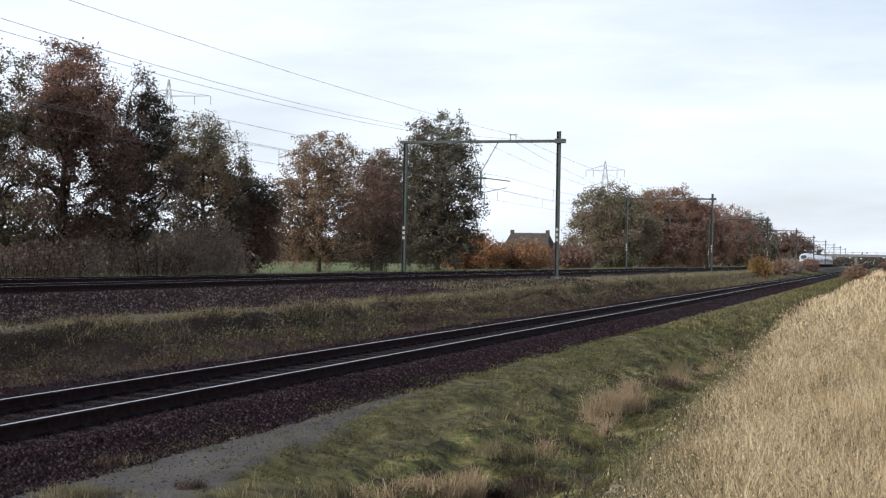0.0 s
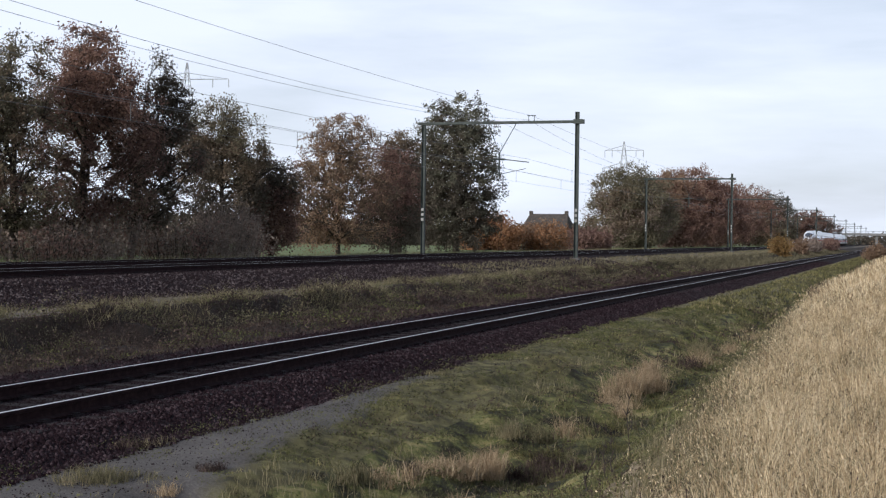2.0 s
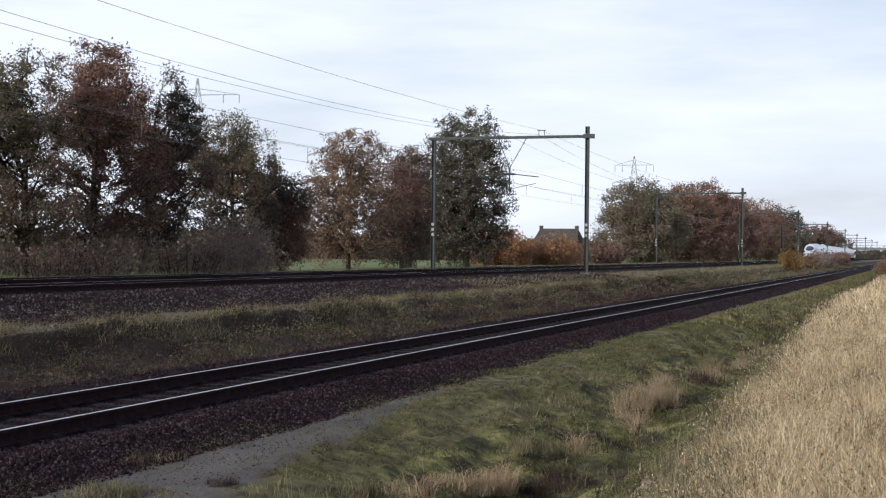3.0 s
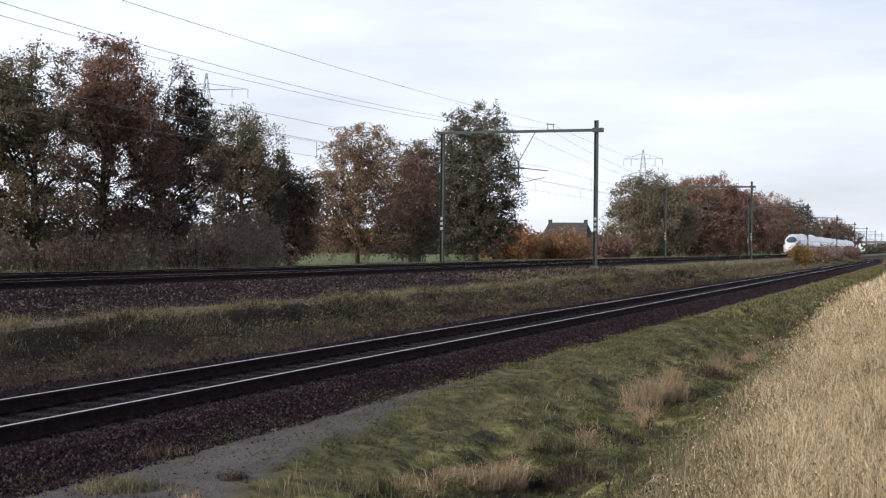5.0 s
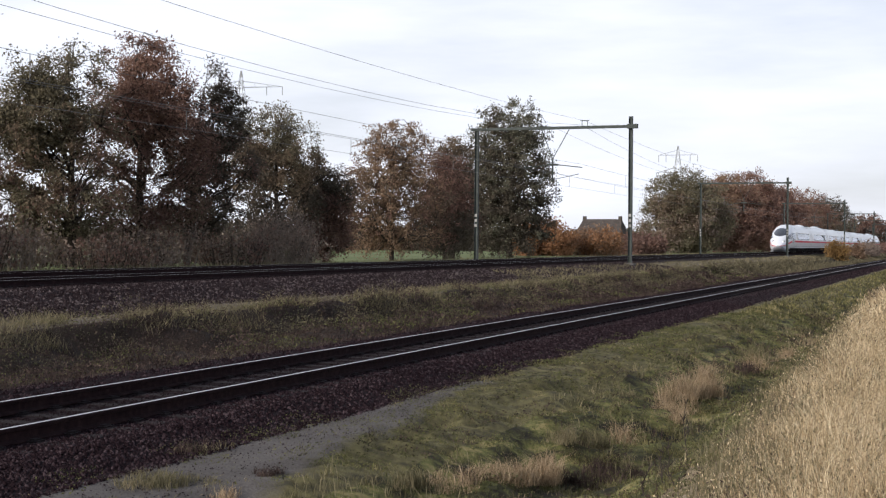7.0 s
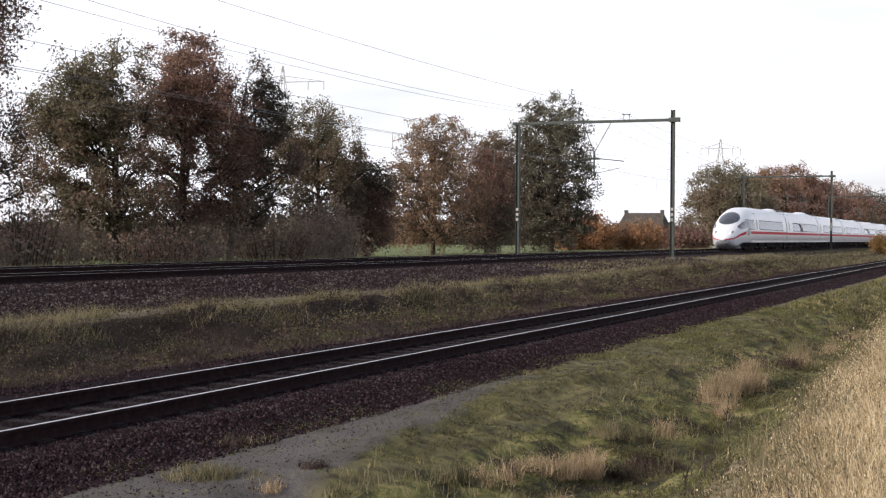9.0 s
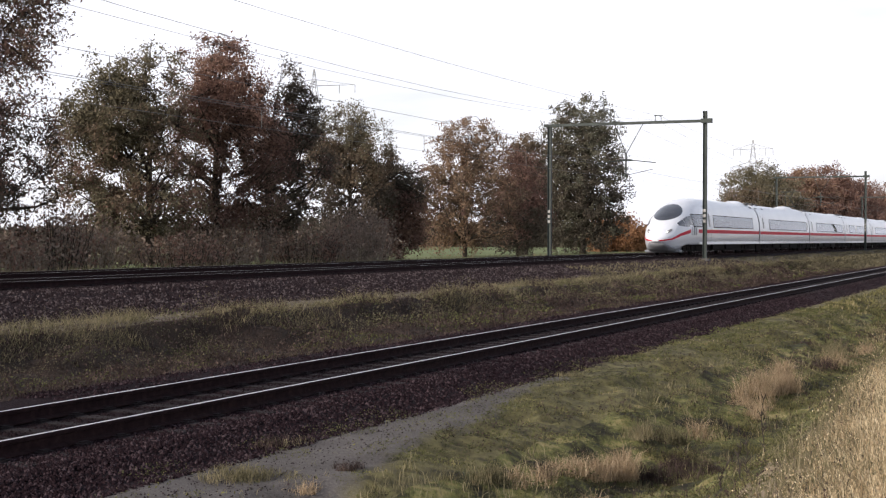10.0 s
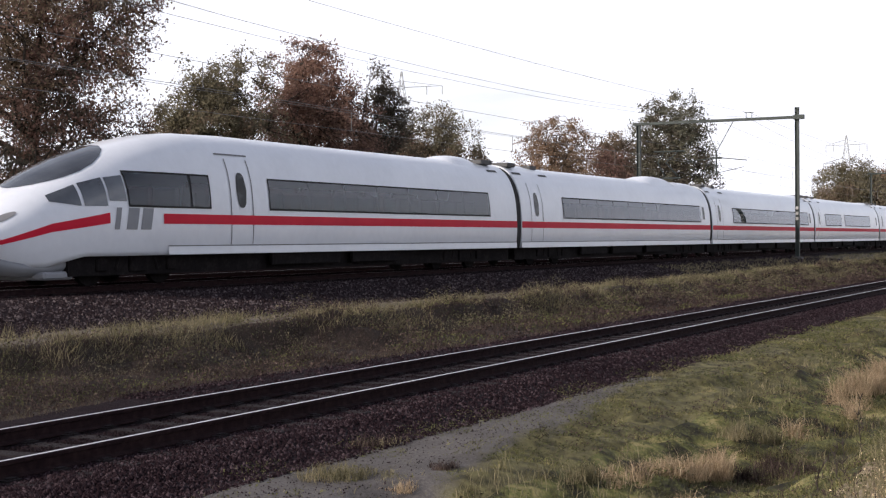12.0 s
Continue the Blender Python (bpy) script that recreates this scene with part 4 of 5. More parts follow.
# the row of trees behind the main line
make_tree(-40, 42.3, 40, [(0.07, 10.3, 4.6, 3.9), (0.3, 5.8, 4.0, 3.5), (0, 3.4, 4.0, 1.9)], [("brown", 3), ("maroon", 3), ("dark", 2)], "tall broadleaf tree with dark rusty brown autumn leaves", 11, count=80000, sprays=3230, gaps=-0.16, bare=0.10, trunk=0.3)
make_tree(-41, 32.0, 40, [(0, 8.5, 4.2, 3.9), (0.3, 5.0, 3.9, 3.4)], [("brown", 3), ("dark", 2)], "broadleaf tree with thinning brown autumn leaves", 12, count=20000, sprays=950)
make_tree(-40, 56.3, 34, [(-0.2, 8.4, 1.8, 2.5), (-1.2, 5.6, 3.3, 2.8), (-2.0, 7.3, 1.85, 2.5), (-2.9, 4.1, 1.7, 1.5), (-0.8, 3.0, 3.4, 1.5)], [("olive", 4), ("brown", 3), ("maroon", 1), ("olive", 2)], "spreading tree with sparse olive and yellowish leaves", 13, count=62000, sprays=2560, gaps=0.02, bare=0.2, trunk=0.24)
make_tree(-40, 62.0, 33, [(0.3, 9.1, 2.4, 2.6), (0.5, 7.1, 3.3, 2.9), (1.2, 4.9, 2.7, 2.4), (0.3, 3.1, 3.2, 1.5)], [("rust", 4), ("maroon", 4), ("brown", 1)], "broad oak with rust-red autumn foliage and dark trunk", 14, count=58000, sprays=2660, gaps=0.05, bare=0.24, trunk=0.27)
make_tree(-39.5, 66.0, 31, [(1.5, 9.4, 0.85, 2.0), (1.9, 7.4, 1.5, 2.5), (1.5, 5.5, 2.2, 2.6), (1.2, 3.2, 2.2, 1.6)], [("dark", 5), ("maroon", 1), ("dark", 1)], "slender dark tree with a narrow pointed top and forked stem", 15, count=28000, sprays=1520, gaps=0.09, bare=0.18, trunk=0.2, forks=2)
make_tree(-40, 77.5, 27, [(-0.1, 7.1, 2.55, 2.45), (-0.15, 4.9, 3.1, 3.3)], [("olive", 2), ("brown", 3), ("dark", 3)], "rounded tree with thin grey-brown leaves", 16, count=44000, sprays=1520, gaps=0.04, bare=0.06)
make_tree(-39, 82.4, 26, [(-0.3, 4.3, 2.0, 2.1), (-0.2, 2.2, 1.95, 2.2)], [("dark", 1), ("maroon", 3)], "low dense dark reddish tree beside the rounded one", 28, count=34000, sprays=1210, gaps=-0.6, spread=0.2)
make_tree(-40, 96.0, 23, [(0.27, 7.8, 2.7, 2.5), (-0.4, 4.1, 4.1, 3.8)], [("copper", 3), ("brown", 3), ("maroon", 1), ("copper", 2)], "tree with copper and orange autumn foliage", 17, count=46000, sprays=1550, gaps=-0.1, leaf=0.08)
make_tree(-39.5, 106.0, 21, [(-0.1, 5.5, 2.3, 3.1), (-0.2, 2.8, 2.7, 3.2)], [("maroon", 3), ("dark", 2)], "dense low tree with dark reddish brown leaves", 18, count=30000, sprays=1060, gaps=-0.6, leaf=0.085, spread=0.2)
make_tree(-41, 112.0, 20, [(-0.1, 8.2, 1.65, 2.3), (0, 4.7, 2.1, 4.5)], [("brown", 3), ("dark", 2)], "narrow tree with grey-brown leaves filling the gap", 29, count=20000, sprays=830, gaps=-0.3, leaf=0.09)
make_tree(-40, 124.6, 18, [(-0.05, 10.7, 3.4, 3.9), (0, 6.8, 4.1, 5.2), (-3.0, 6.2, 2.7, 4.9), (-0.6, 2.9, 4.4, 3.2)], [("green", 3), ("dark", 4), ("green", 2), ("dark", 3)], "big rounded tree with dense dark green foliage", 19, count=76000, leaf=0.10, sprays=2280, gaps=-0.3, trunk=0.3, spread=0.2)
# the wood further along
for _x, _y, _h, _w, _k, _l, _s in (
        (-42, 222, 13.0, 6.6, [("olive", 3), ("brown", 2), ("twig", 2), ("olive", 2)], "broad tree with dense grey-green foliage", 21),
        (-44, 240, 11.0, 6.0, [("olive", 3), ("brown", 3)], "tree with dense dull olive foliage in the wood edge", 62),
        (-42, 262, 14.2, 6.2, [("copper", 1), ("rust", 3), ("maroon", 3)], "tree with dense reddish brown autumn foliage", 22),
        (-42, 290, 16.2, 6.8, [("rust", 3), ("maroon", 3)], "tall tree with dense red-brown autumn foliage", 23),
        (-42, 318, 15.0, 7.0, [("maroon", 3), ("rust", 2)], "tree with dark red autumn foliage in the wood", 61),
        (-42, 350, 16.0, 7.2, [("rust", 2), ("maroon", 3)], "far tree with dark red autumn foliage", 24),
        (-42, 400, 16.8, 8.0, [("rust", 3), ("brown", 2)], "far tree with brown-red autumn foliage", 25),
        (-42, 455, 16.6, 8.5, [("dark", 3), ("olive", 2)], "far tree with dark olive foliage", 26),
        (-42, 640, 15.0, 12.0, [("maroon", 3), ("dark", 2)], "distant tree with dull reddish foliage beside the line", 27)):
    make_tree(_x, _y, 10, [(0, _h * 0.66, _w * 0.82, _h * 0.34), (0.1 * _w, _h * 0.42, _w, _h * 0.38), (-0.1 * _w, _h * 0.22, _w * 0.95, _h * 0.22)], _k, _l, _s, leaf=0.065 + 0.0004 * _y,
              count=64000 if _y < 330 else 30000, gaps=-0.6, sprays=900, trunk=0.3, spread=0.55)
# shrubs
make_shrub(-44, 150, 4.1, 6.5, "orange", "wide shrub with bright orange autumn leaves", 31, count=14000, leaf=0.13, stems=90, length=12.0)
make_shrub(-40, 158, 3.4, 6.0, "orange", "wide reddish brown shrub", 32, count=10000, leaf=0.14, stems=70, length=9.0, kind2="copper")
make_shrub(-38, 172, 2.7, 6.0, "maroon", "wide dark shrub between the trees", 36, count=9000, leaf=0.15, stems=60, length=10.0)
make_shrub(-14.5, 172, 2.6, 2.2, "yellow", "small round yellow-leaved shrub beside the siding", 33, count=4000, leaf=0.1)
make_shrub(-14.5, 203, 2.1, 2.6, "copper", "low copper-coloured shrub beside the track", 34, count=3500, leaf=0.12)
make_shrub(-15, 240, 2.3, 3.4, "twig", "low bare twiggy shrub beside the track", 35, count=4000, leaf=0.14, length=22.0, stems=70)
make_shrub(-15, 300, 2.5, 4.0, "maroon", "far low reddish shrub beside the track", 37, count=4000, leaf=0.18, length=34.0, stems=70)
make_shrub(-4.0, 205, 2.4, 3.6, "copper", "russet shrub standing on the grassy bank", 38, count=4000, leaf=0.14, stems=40)
make_shrub(2.5, 260, 2.8, 6.0, "maroon", "dull reddish shrub on the far grassy bank", 39, count=4000, leaf=0.18, stems=50)
for i in range(12):
    make_shrub(-37.8 + 1.2 * math.sin(i * 2.3), 30 + i * 4.0, 2.2 + 0.7 * math.sin(i * 1.7 + 0.6), 4.0, ("twig", "maroon", "brown", "twig", "maroon")[i % 5], "bare brownish twiggy shrub under the trees", 40 + i,
               count=1900, leaf=0.09, stems=60, length=5.6, kind2=("brown", "twig", "twig", "maroon", "twig")[i % 5])
for i in range(9):
    make_shrub(-43.5, 31 + i * 5.4, 1.9 + 0.4 * math.sin(i * 2.9), 3.6, ("maroon", "twig", "brown")[i % 3], "brownish shrub in the thicket behind the trees", 70 + i, count=1300, leaf=0.11, stems=40, length=6.4, kind2="twig")
make_shrub(-36.2, 70.5, 3.5, 4.6, "twig", "pale grey-brown twiggy shrub before the trees", 55, count=3600, leaf=0.08, stems=90)


# a far belt of woods along the horizon
def far_woods():
    rng = np.random.default_rng(5)
    C = []
    for x0, x1, y0, y1, h, n in ((-420, -75, 520, 560, 8.5, 5000), (-38, 60, 900, 960, 8.0, 1800), (60, 500, 700, 760, 9.0, 2500), (-260, -70, 230, 245, 4.5, 4200)):
        xs = rng.uniform(x0, x1, n)
        hh = h * (0.62 + 0.38 * np.array([noise.noise((float(q) * 0.035, h, 0)) for q in xs]))
        C.append(np.stack([xs, rng.uniform(y0, y1, n), 1.5 + hh * rng.random(n) ** 0.7], 1))
    C = np.concatenate(C)
    v, f = leaves_mesh([tuple(c) for c in C], rng, 0.9, 3, 1.2)
    tagged(np_mesh("far_woods", v, f, M_LEAF["dark"]), "dull brownish belt of far woods along the horizon", "woods", kind="stuff")


far_woods()


# ---- far things: house, pylons, road bridge ----
M_TILE = material("roof_tiles", [(0.04, 0.034, 0.030), (0.065, 0.055, 0.05), (0.09, 0.08, 0.072)], 1.5, bump=0.4)
M_BRICK = material("house_brick", [(0.16, 0.09, 0.07), (0.24, 0.14, 0.10), (0.30, 0.19, 0.14)], 2.0, fine=(12, 0.5), bump=0.3)
M_CONCRETE = material("bridge_concrete", [(0.12, 0.12, 0.12), (0.17, 0.17, 0.17), (0.22, 0.22, 0.215)], 0.4, fine=(4, 0.4))


def make_house():
    H = empty("house", -82.4, 330, 1.5)
    tagged(H, "far brick house with a dark tiled gable roof and two chimneys", "house")
    bm = bmesh.new()
    box(bm, -5.2, 5.2, -4, 4, 0, 4.4)
    part("wall", bm, M_BRICK, H)
    v = [(-5.6, -4.5, 4.1), (5.6, -4.5, 4.1), (4.7, 0, 7.6), (-4.7, 0, 7.6), (-5.6, 4.5, 4.1), (5.6, 4.5, 4.1)]
    link_mesh("roof", v, [(0, 1, 2, 3), (5, 4, 3, 2), (0, 3, 4), (1, 5, 2), (1, 0, 4, 5)], M_TILE, H)
    for x in (-4.4, 4.4):
        bm = bmesh.new()
        box(bm, x - 0.4, x + 0.4, -0.4, 0.4, 6.6, 8.3, 0.04)
        part("chimney", bm, M_TILE, H)
    for x in (-3.4, 0, 3.4):
        bm = bmesh.new()
        box(bm, x - 0.6, x + 0.6, -4.06, -3.95, 1.0, 2.5)
        part("window", bm, M_GLASS, H)


make_house()


def make_pylon(x, y, h, arm, levels, label, rz=0.0):
    """Lattice transmission tower."""
    P = empty("power_pylon", x, y, 1.5, rz)
    tagged(P, label, "power pylon", "power pylons")
    n = 11
    hs = [h * (1 - (1 - i / n) ** 1.25) for i in range(n + 1)]
    wd = lambda z: 0.12 + 0.115 * (h - z)
    bm = bmesh.new()
    r = 0.065
    for i in range(n):
        a, b = hs[i], hs[i + 1]
        c = [(sx * wd(a), sy * wd(a), a) for sx, sy in ((-1, -1), (1, -1), (1, 1), (-1, 1))]
        d = [(sx * wd(b), sy * wd(b), b) for sx, sy in ((-1, -1), (1, -1), (1, 1), (-1, 1))]
        for k in range(4):
            tube(bm, c[k], d[k], r, seg=4)
            tube(bm, c[k], d[(k + 1) % 4], r * 0.6, seg=3)
            tube(bm, c[(k + 1) % 4], d[k], r * 0.6, seg=3)
    part("tower_lattice", bm, M_PYLON, P)
    for z, half in levels:
        bm = bmesh.new()
        for s in (-1, 1):
            for q in (-1, 1):
                tube(bm, (s * wd(z), q * wd(z), z), (s * half, 0, z), r * 0.8, seg=4)
                tube(bm, (s * wd(z + 1.5), q * wd(z + 1.5), z + 1.5), (s * half, 0, z), r * 0.7, seg=4)
            for u in (0.35, 0.7):
                tube(bm, (s * half * u, 0, z), (s * half * u * 0.9, 0, z + 1.5 * (1 - u)), r * 0.5, seg=3)
        part("cross_arm", bm, M_PYLON, P)
        for s in (-1, 1):
            for u in (1.0, 0.62):
                bm = bmesh.new()
                tube(bm, (s * half * u, 0, z), (s * half * u, 0, z - 2.0), 0.10, seg=5)
                part("insulator_string", bm, M_PYLON, P)


M_PYLON = material("galvanised_steel", [(0.22, 0.23, 0.24), (0.30, 0.31, 0.32), (0.38, 0.39, 0.40)], 1.0, rough=0.6)
make_pylon(-81.7, 420, 31.4, 6.0, [(28.6, 5.9), (23.3, 6.6)], "far lattice steel power pylon with two cross arms above the trees")
make_pylon(-164.7, 300, 42.8, 14.0, [(38.8, 10.5), (31.5, 9.0)], "tall lattice steel power pylon standing behind the trees", 8.0)


def make_bridge():
    B = empty("road_bridge", 0, 720, 1.6)
    tagged(B, "far concrete road bridge crossing over the railway", "bridge")
    bm = bmesh.new()
    box(bm, -46, 90, -5, 5, 4.9, 6.1, 0.05)
    part("deck", bm, M_CONCRETE, B)
    bm = bmesh.new()
    for x in range(-46, 90, 3):
        box(bm, x, x + 0.12, -5.0, -4.9, 6.1, 7.1)
    box(bm, -46, 90, -5.02, -4.92, 7.0, 7.1)
    part("railing", bm, M_STEEL, B)
    for x in (-40, -14, 12, 40, 66):
        bm = bmesh.new()
        box(bm, x - 0.6, x + 0.6, -4, 4, 0, 4.9, 0.05)
        part("pier", bm, M_CONCRETE, B)


make_bridge()


# ---- ballast stones, grass and weeds ----
def scatter(rng, n, x0, x1, y0, y1, power=1.0):
    """Places spread over a strip, denser towards y0 with power above 1."""
    xs = rng.uniform(x0, x1, n)
    ys = y0 + (y1 - y0) * rng.random(n) ** power
    return xs, ys


def heights(xs, ys):
    return np.array([ground_z(float(a), float(b)) for a, b in zip(xs, ys)])


def stones(name, regions, label, seed, mat=None):
    rng = np.random.default_rng(seed)
    V, F, o = [], [], 0
    base = np.array([(1, 0, -0.4), (-1, 0, -0.4), (0, 1, -0.4), (0, -1, -0.4), (0, 0, 1)], float)
    tri = np.array([(0, 2, 4), (2, 1, 4), (1, 3, 4), (3, 0, 4)])
    for n, x0, x1, y0, y1, pw, size in regions:
        xs, ys = scatter(rng, n, x0, x1, y0, y1, pw)
        zs = heights(xs, ys)
        s = size * rng.uniform(0.5, 1.25, (n, 1, 1)) * (1 + 0.012 * (ys - y0))[:, None, None]
        shape = base[None] * rng.uniform(0.55, 1.1, (n, 5, 1)) + rng.normal(0, 0.22, (n, 5, 3))
        an = rng.uniform(0, 6.28, n)
        ca, sa = np.cos(an)[:, None], np.sin(an)[:, None]
        q = shape.copy()
        q[:, :, 0] = shape[:, :, 0] * ca - shape[:, :, 1] * sa
        q[:, :, 1] = shape[:, :, 0] * sa + shape[:, :, 1] * ca
        q = q * s * np.array([1, 1, 0.75]) + np.stack([xs, ys, zs + size * 0.25], 1)[:, None, :]
        V.append(q.reshape(-1, 3))
        F.append((tri[None] + o + 5 * np.arange(n)[:, None, None]).reshape(-1, 3))
        o += 5 * n
    ob = np_mesh(name, np.concatenate(V), np.concatenate(F), mat or M_STONE)
    return tagged(ob, label, "ballast", kind="stuff")


stones("near_ballast", [(34000, -8.75, -7.1, 8, 50, 1.8, 0.025), (9000, -8.75, -7.1, 48, 150, 1.3, 0.03), (5000, -12.1, -10.4, 68, 150, 1.2, 0.03), (9000, -12.2, -10.4, 14, 70, 1.5, 0.030), (5000, -7.4, -6.0, 9, 34, 1.3, 0.011)],
       "dark crushed stone ballast along the siding", 71)
stones("four_foot_ballast", [(9000, -10.2, -8.9, 10, 60, 1.6, 0.022)], "dark oily ballast between the rails of the siding", 73, M_STONE_OIL_SHADE)
# the shadow of the sleeper ends is put into the stone colour here
stones("track_bed_ballast", [(7000, -21.6, -20.7, 18, 90, 1.4, 0.034), (9000, -25.5, -23.3, 28, 110, 1.4, 0.036)], "ballast darkened for the shade round the sleeper ends of the main line", 74, M_STONE_OIL_SHADE)
stones("main_ballast", [(40000, -20.7, -16.8, 14, 90, 1.5, 0.040)], "brownish crushed stone ballast shoulder of the main line", 72, M_STONE_MAIN)


def blades(xs, ys, h, w, bend, rng, zs=None, plain=False):
    """Curved tapering grass blades: two quads and a tip each."""
    n = len(xs)
    zs = heights(xs, ys) if zs is None else zs
    az = rng.uniform(0, 2 * np.pi, n)
    face = np.stack([np.cos(az), np.sin(az), np.zeros(n)], 1)
    az2 = rng.uniform(0, 2 * np.pi, n)
    lean = np.stack([np.cos(az2), np.sin(az2), np.zeros(n)], 1) * (bend * rng.uniform(0.2, 1.0, n) * h)[:, None]
    root = np.stack([xs, ys, zs - 0.02], 1)
    up = np.array([0, 0, 1.0])
    p1 = root + lean * 0.28 + up * (h * 0.55)[:, None]
    p2 = root + lean + up * (h * (1 - 0.25 * bend))[:, None]
    wv = face * w[:, None]
    if plain:
        v = np.stack([root - wv, root + wv, p2], 1).reshape(-1, 3)
        return v, np.zeros((0, 4), int), 3 * np.arange(n)[:, None] + np.array([[0, 1, 2]])
    v = np.stack([root - wv, root + wv, p1 + wv * 0.75, p1 - wv * 0.75, p2], 1).reshape(-1, 3)
    b = 5 * np.arange(n)[:, None]
    quads = b + np.array([[0, 1, 2, 3]])
    tris = b + np.array([[3, 2, 4]])
    return v, quads, tris


def blade_mesh(name, groups, mat, label, category, parent=None, kind="stuff"):
    V, Q, T, o = [], [], [], 0
    for v, q, t in groups:
        V.append(v)
        Q.append(q + o)
        T.append(t + o)
        o += len(v)
    V, Q, T = np.concatenate(V), np.concatenate(Q), np.concatenate(T)
    me = bpy.data.meshes.new(name)
    me.vertices.add(len(V))
    me.vertices.foreach_set("co", V.astype(np.float32).ravel())
    me.loops.add(4 * len(Q) + 3 * len(T))
    me.loops.foreach_set("vertex_index", np.concatenate([Q.ravel(), T.ravel()]).astype(np.int32))
    me.polygons.add(len(Q) + len(T))
    me.polygons.foreach_set("loop_start", np.concatenate([4 * np.arange(len(Q)), 4 * len(Q) + 3 * np.arange(len(T))]).astype(np.int32))
    me.materials.append(mat)
    me.update(calc_edges=True)
    ob = new(name, me)
    if parent is not None:
        ob.parent = parent
        return ob
    return tagged(ob, label, category, kind=kind)


def off_path(rng, xs, ys):
    """True where plants may stand: few grow on the trodden cinder path."""
    on = (xs > -7.4) & (xs < -6.15 - 0.13 * (ys - 14.0)) & (ys < 23)
    return ~on | (rng.random(len(xs)) < 0.10)


def field(seed, n, x0, x1, y0, y1, pw, h0, h1, w, bend, patch_scale=0.0, cut=-1.0, grow=0.006, skew=0.0, rag=0.35, plain=False, taper=0.0):
    """Blades over a strip; with patch_scale they gather in patches; farther blades are broader."""
    rng = np.random.default_rng(seed)
    xs, ys = scatter(rng, n, x0, x1, y0, y1, pw)
    xs = xs + skew * np.minimum(ys, 70) + 0.18 * np.sin(ys * 1.3) * (skew != 0)
    if patch_scale:
        keep = np.array([noise.noise((float(a) * patch_scale, float(b) * patch_scale * 0.6, seed * 0.37)) > cut for a, b in zip(xs, ys)])
        xs, ys = xs[keep], ys[keep]
    keep = off_path(rng, xs, ys)
    xs, ys = xs[keep], ys[keep]
    h = rng.uniform(h0, h1, len(xs))
    hm = np.array([1 + rag * (noise.noise((float(a) * 0.9, float(b) * 0.6, 9.0)) + 0.6 * noise.noise((float(a) * 3.1, float(b) * 2.3, 4.0))) for a, b in zip(xs, ys)])
    if taper:
        h = h * np.clip(0.34 + 0.66 * (xs - x0 - skew * np.minimum(ys, 70)) / taper, 0.34, 1.0)
    return blades(xs, ys, h * hm, w * rng.uniform(0.6, 1.4, len(xs)) * (1 + grow * 10 * np.maximum(0, ys - 12) / 10), bend, rng, plain=plain)


blade_mesh("dry_grass", [field(81, 130000, -1.36, 4.0, 5.0, 32, 1.3, 0.12, 0.58, 0.0017, 0.85, grow=0.06, skew=-0.047, rag=1.0, taper=0.95), field(82, 36000, -1.4, 10, 28, 110, 1.5, 0.25, 0.70, 0.007, 0.7, grow=0.03, skew=-0.047, rag=0.9, taper=1.0),
                         field(83, 16000, -4.0, 40, 90, 330, 1.3, 0.4, 0.9, 0.03, 0.5, grow=0.02, plain=True)], M_BLADE_D, "tall dry straw-coloured grass on the sunny bank", "grass")


def seed_heads(seed, n, x0, x1, y0, y1, pw, z0, z1, size, mat=M_BLADE_D):
    """Feathery specks of seed heads and dead leaves in the dry grass."""
    rng = np.random.default_rng(seed)
    xs, ys = scatter(rng, n, x0, x1, y0, y1, pw)
    xs = xs - 0.045 * np.minimum(ys, 70) + 0.18 * np.sin(ys * 1.3)
    tall = np.array([1 + 0.6 * (noise.noise((float(a) * 0.9, float(b) * 0.6, 9.0)) + 0.6 * noise.noise((float(a) * 3.1, float(b) * 2.3, 4.0))) for a, b in zip(xs, ys)])
    C = np.stack([xs, ys, heights(xs, ys) + rng.uniform(z0, z1, n) * tall], 1)
    a = rng.normal(0, 1, (n, 3)) * np.array([0.5, 0.5, 1.2])
    a /= np.linalg.norm(a, axis=1)[:, None]
    b = np.cross(a, rng.normal(0, 1, (n, 3)))
    b /= np.linalg.norm(b, axis=1)[:, None]
    s = size * rng.uniform(0.5, 1.5, (n, 1)) * (1 + 0.05 * np.maximum(0, ys - 12))[:, None]
    v = np.stack([C - a * s, C + b * s * 0.4, C + a * s, C - b * s * 0.4], axis=1).reshape(-1, 3)
    ob = np_mesh("seed_heads", v, np.arange(4 * n).reshape(-1, 4), mat)
    tagged(ob, "feathery straw seed heads in the dry grass", "grass", kind="stuff")


seed_heads(98, 44000, -1.25, 4.0, 5.0, 45, 1.3, 0.10, 0.55, 0.0075)
seed_heads(101, 26000, -1.6, 4.0, 5.0, 45, 1.3, 0.05, 0.42, 0.010, M_BLADE_M)
seed_heads(102, 16000, -1.4, 4.0, 5.0, 45, 1.3, 0.05, 0.40, 0.010, M_BLADE_R)
blade_mesh("bank_weeds", [field(84, 36000, -1.5, 3.5, 5.0, 45, 1.3, 0.15, 0.48, 0.003, 0.8, 1.0, 0.02, grow=0.05, skew=-0.045), field(94, 14000, -1.75, -0.6, 5.0, 45, 1.2, 0.1, 0.35, 0.003, 0.7, grow=0.05, skew=-0.035)],
           M_BLADE_M, "greenish and grey weeds among the dry grass", "weeds")
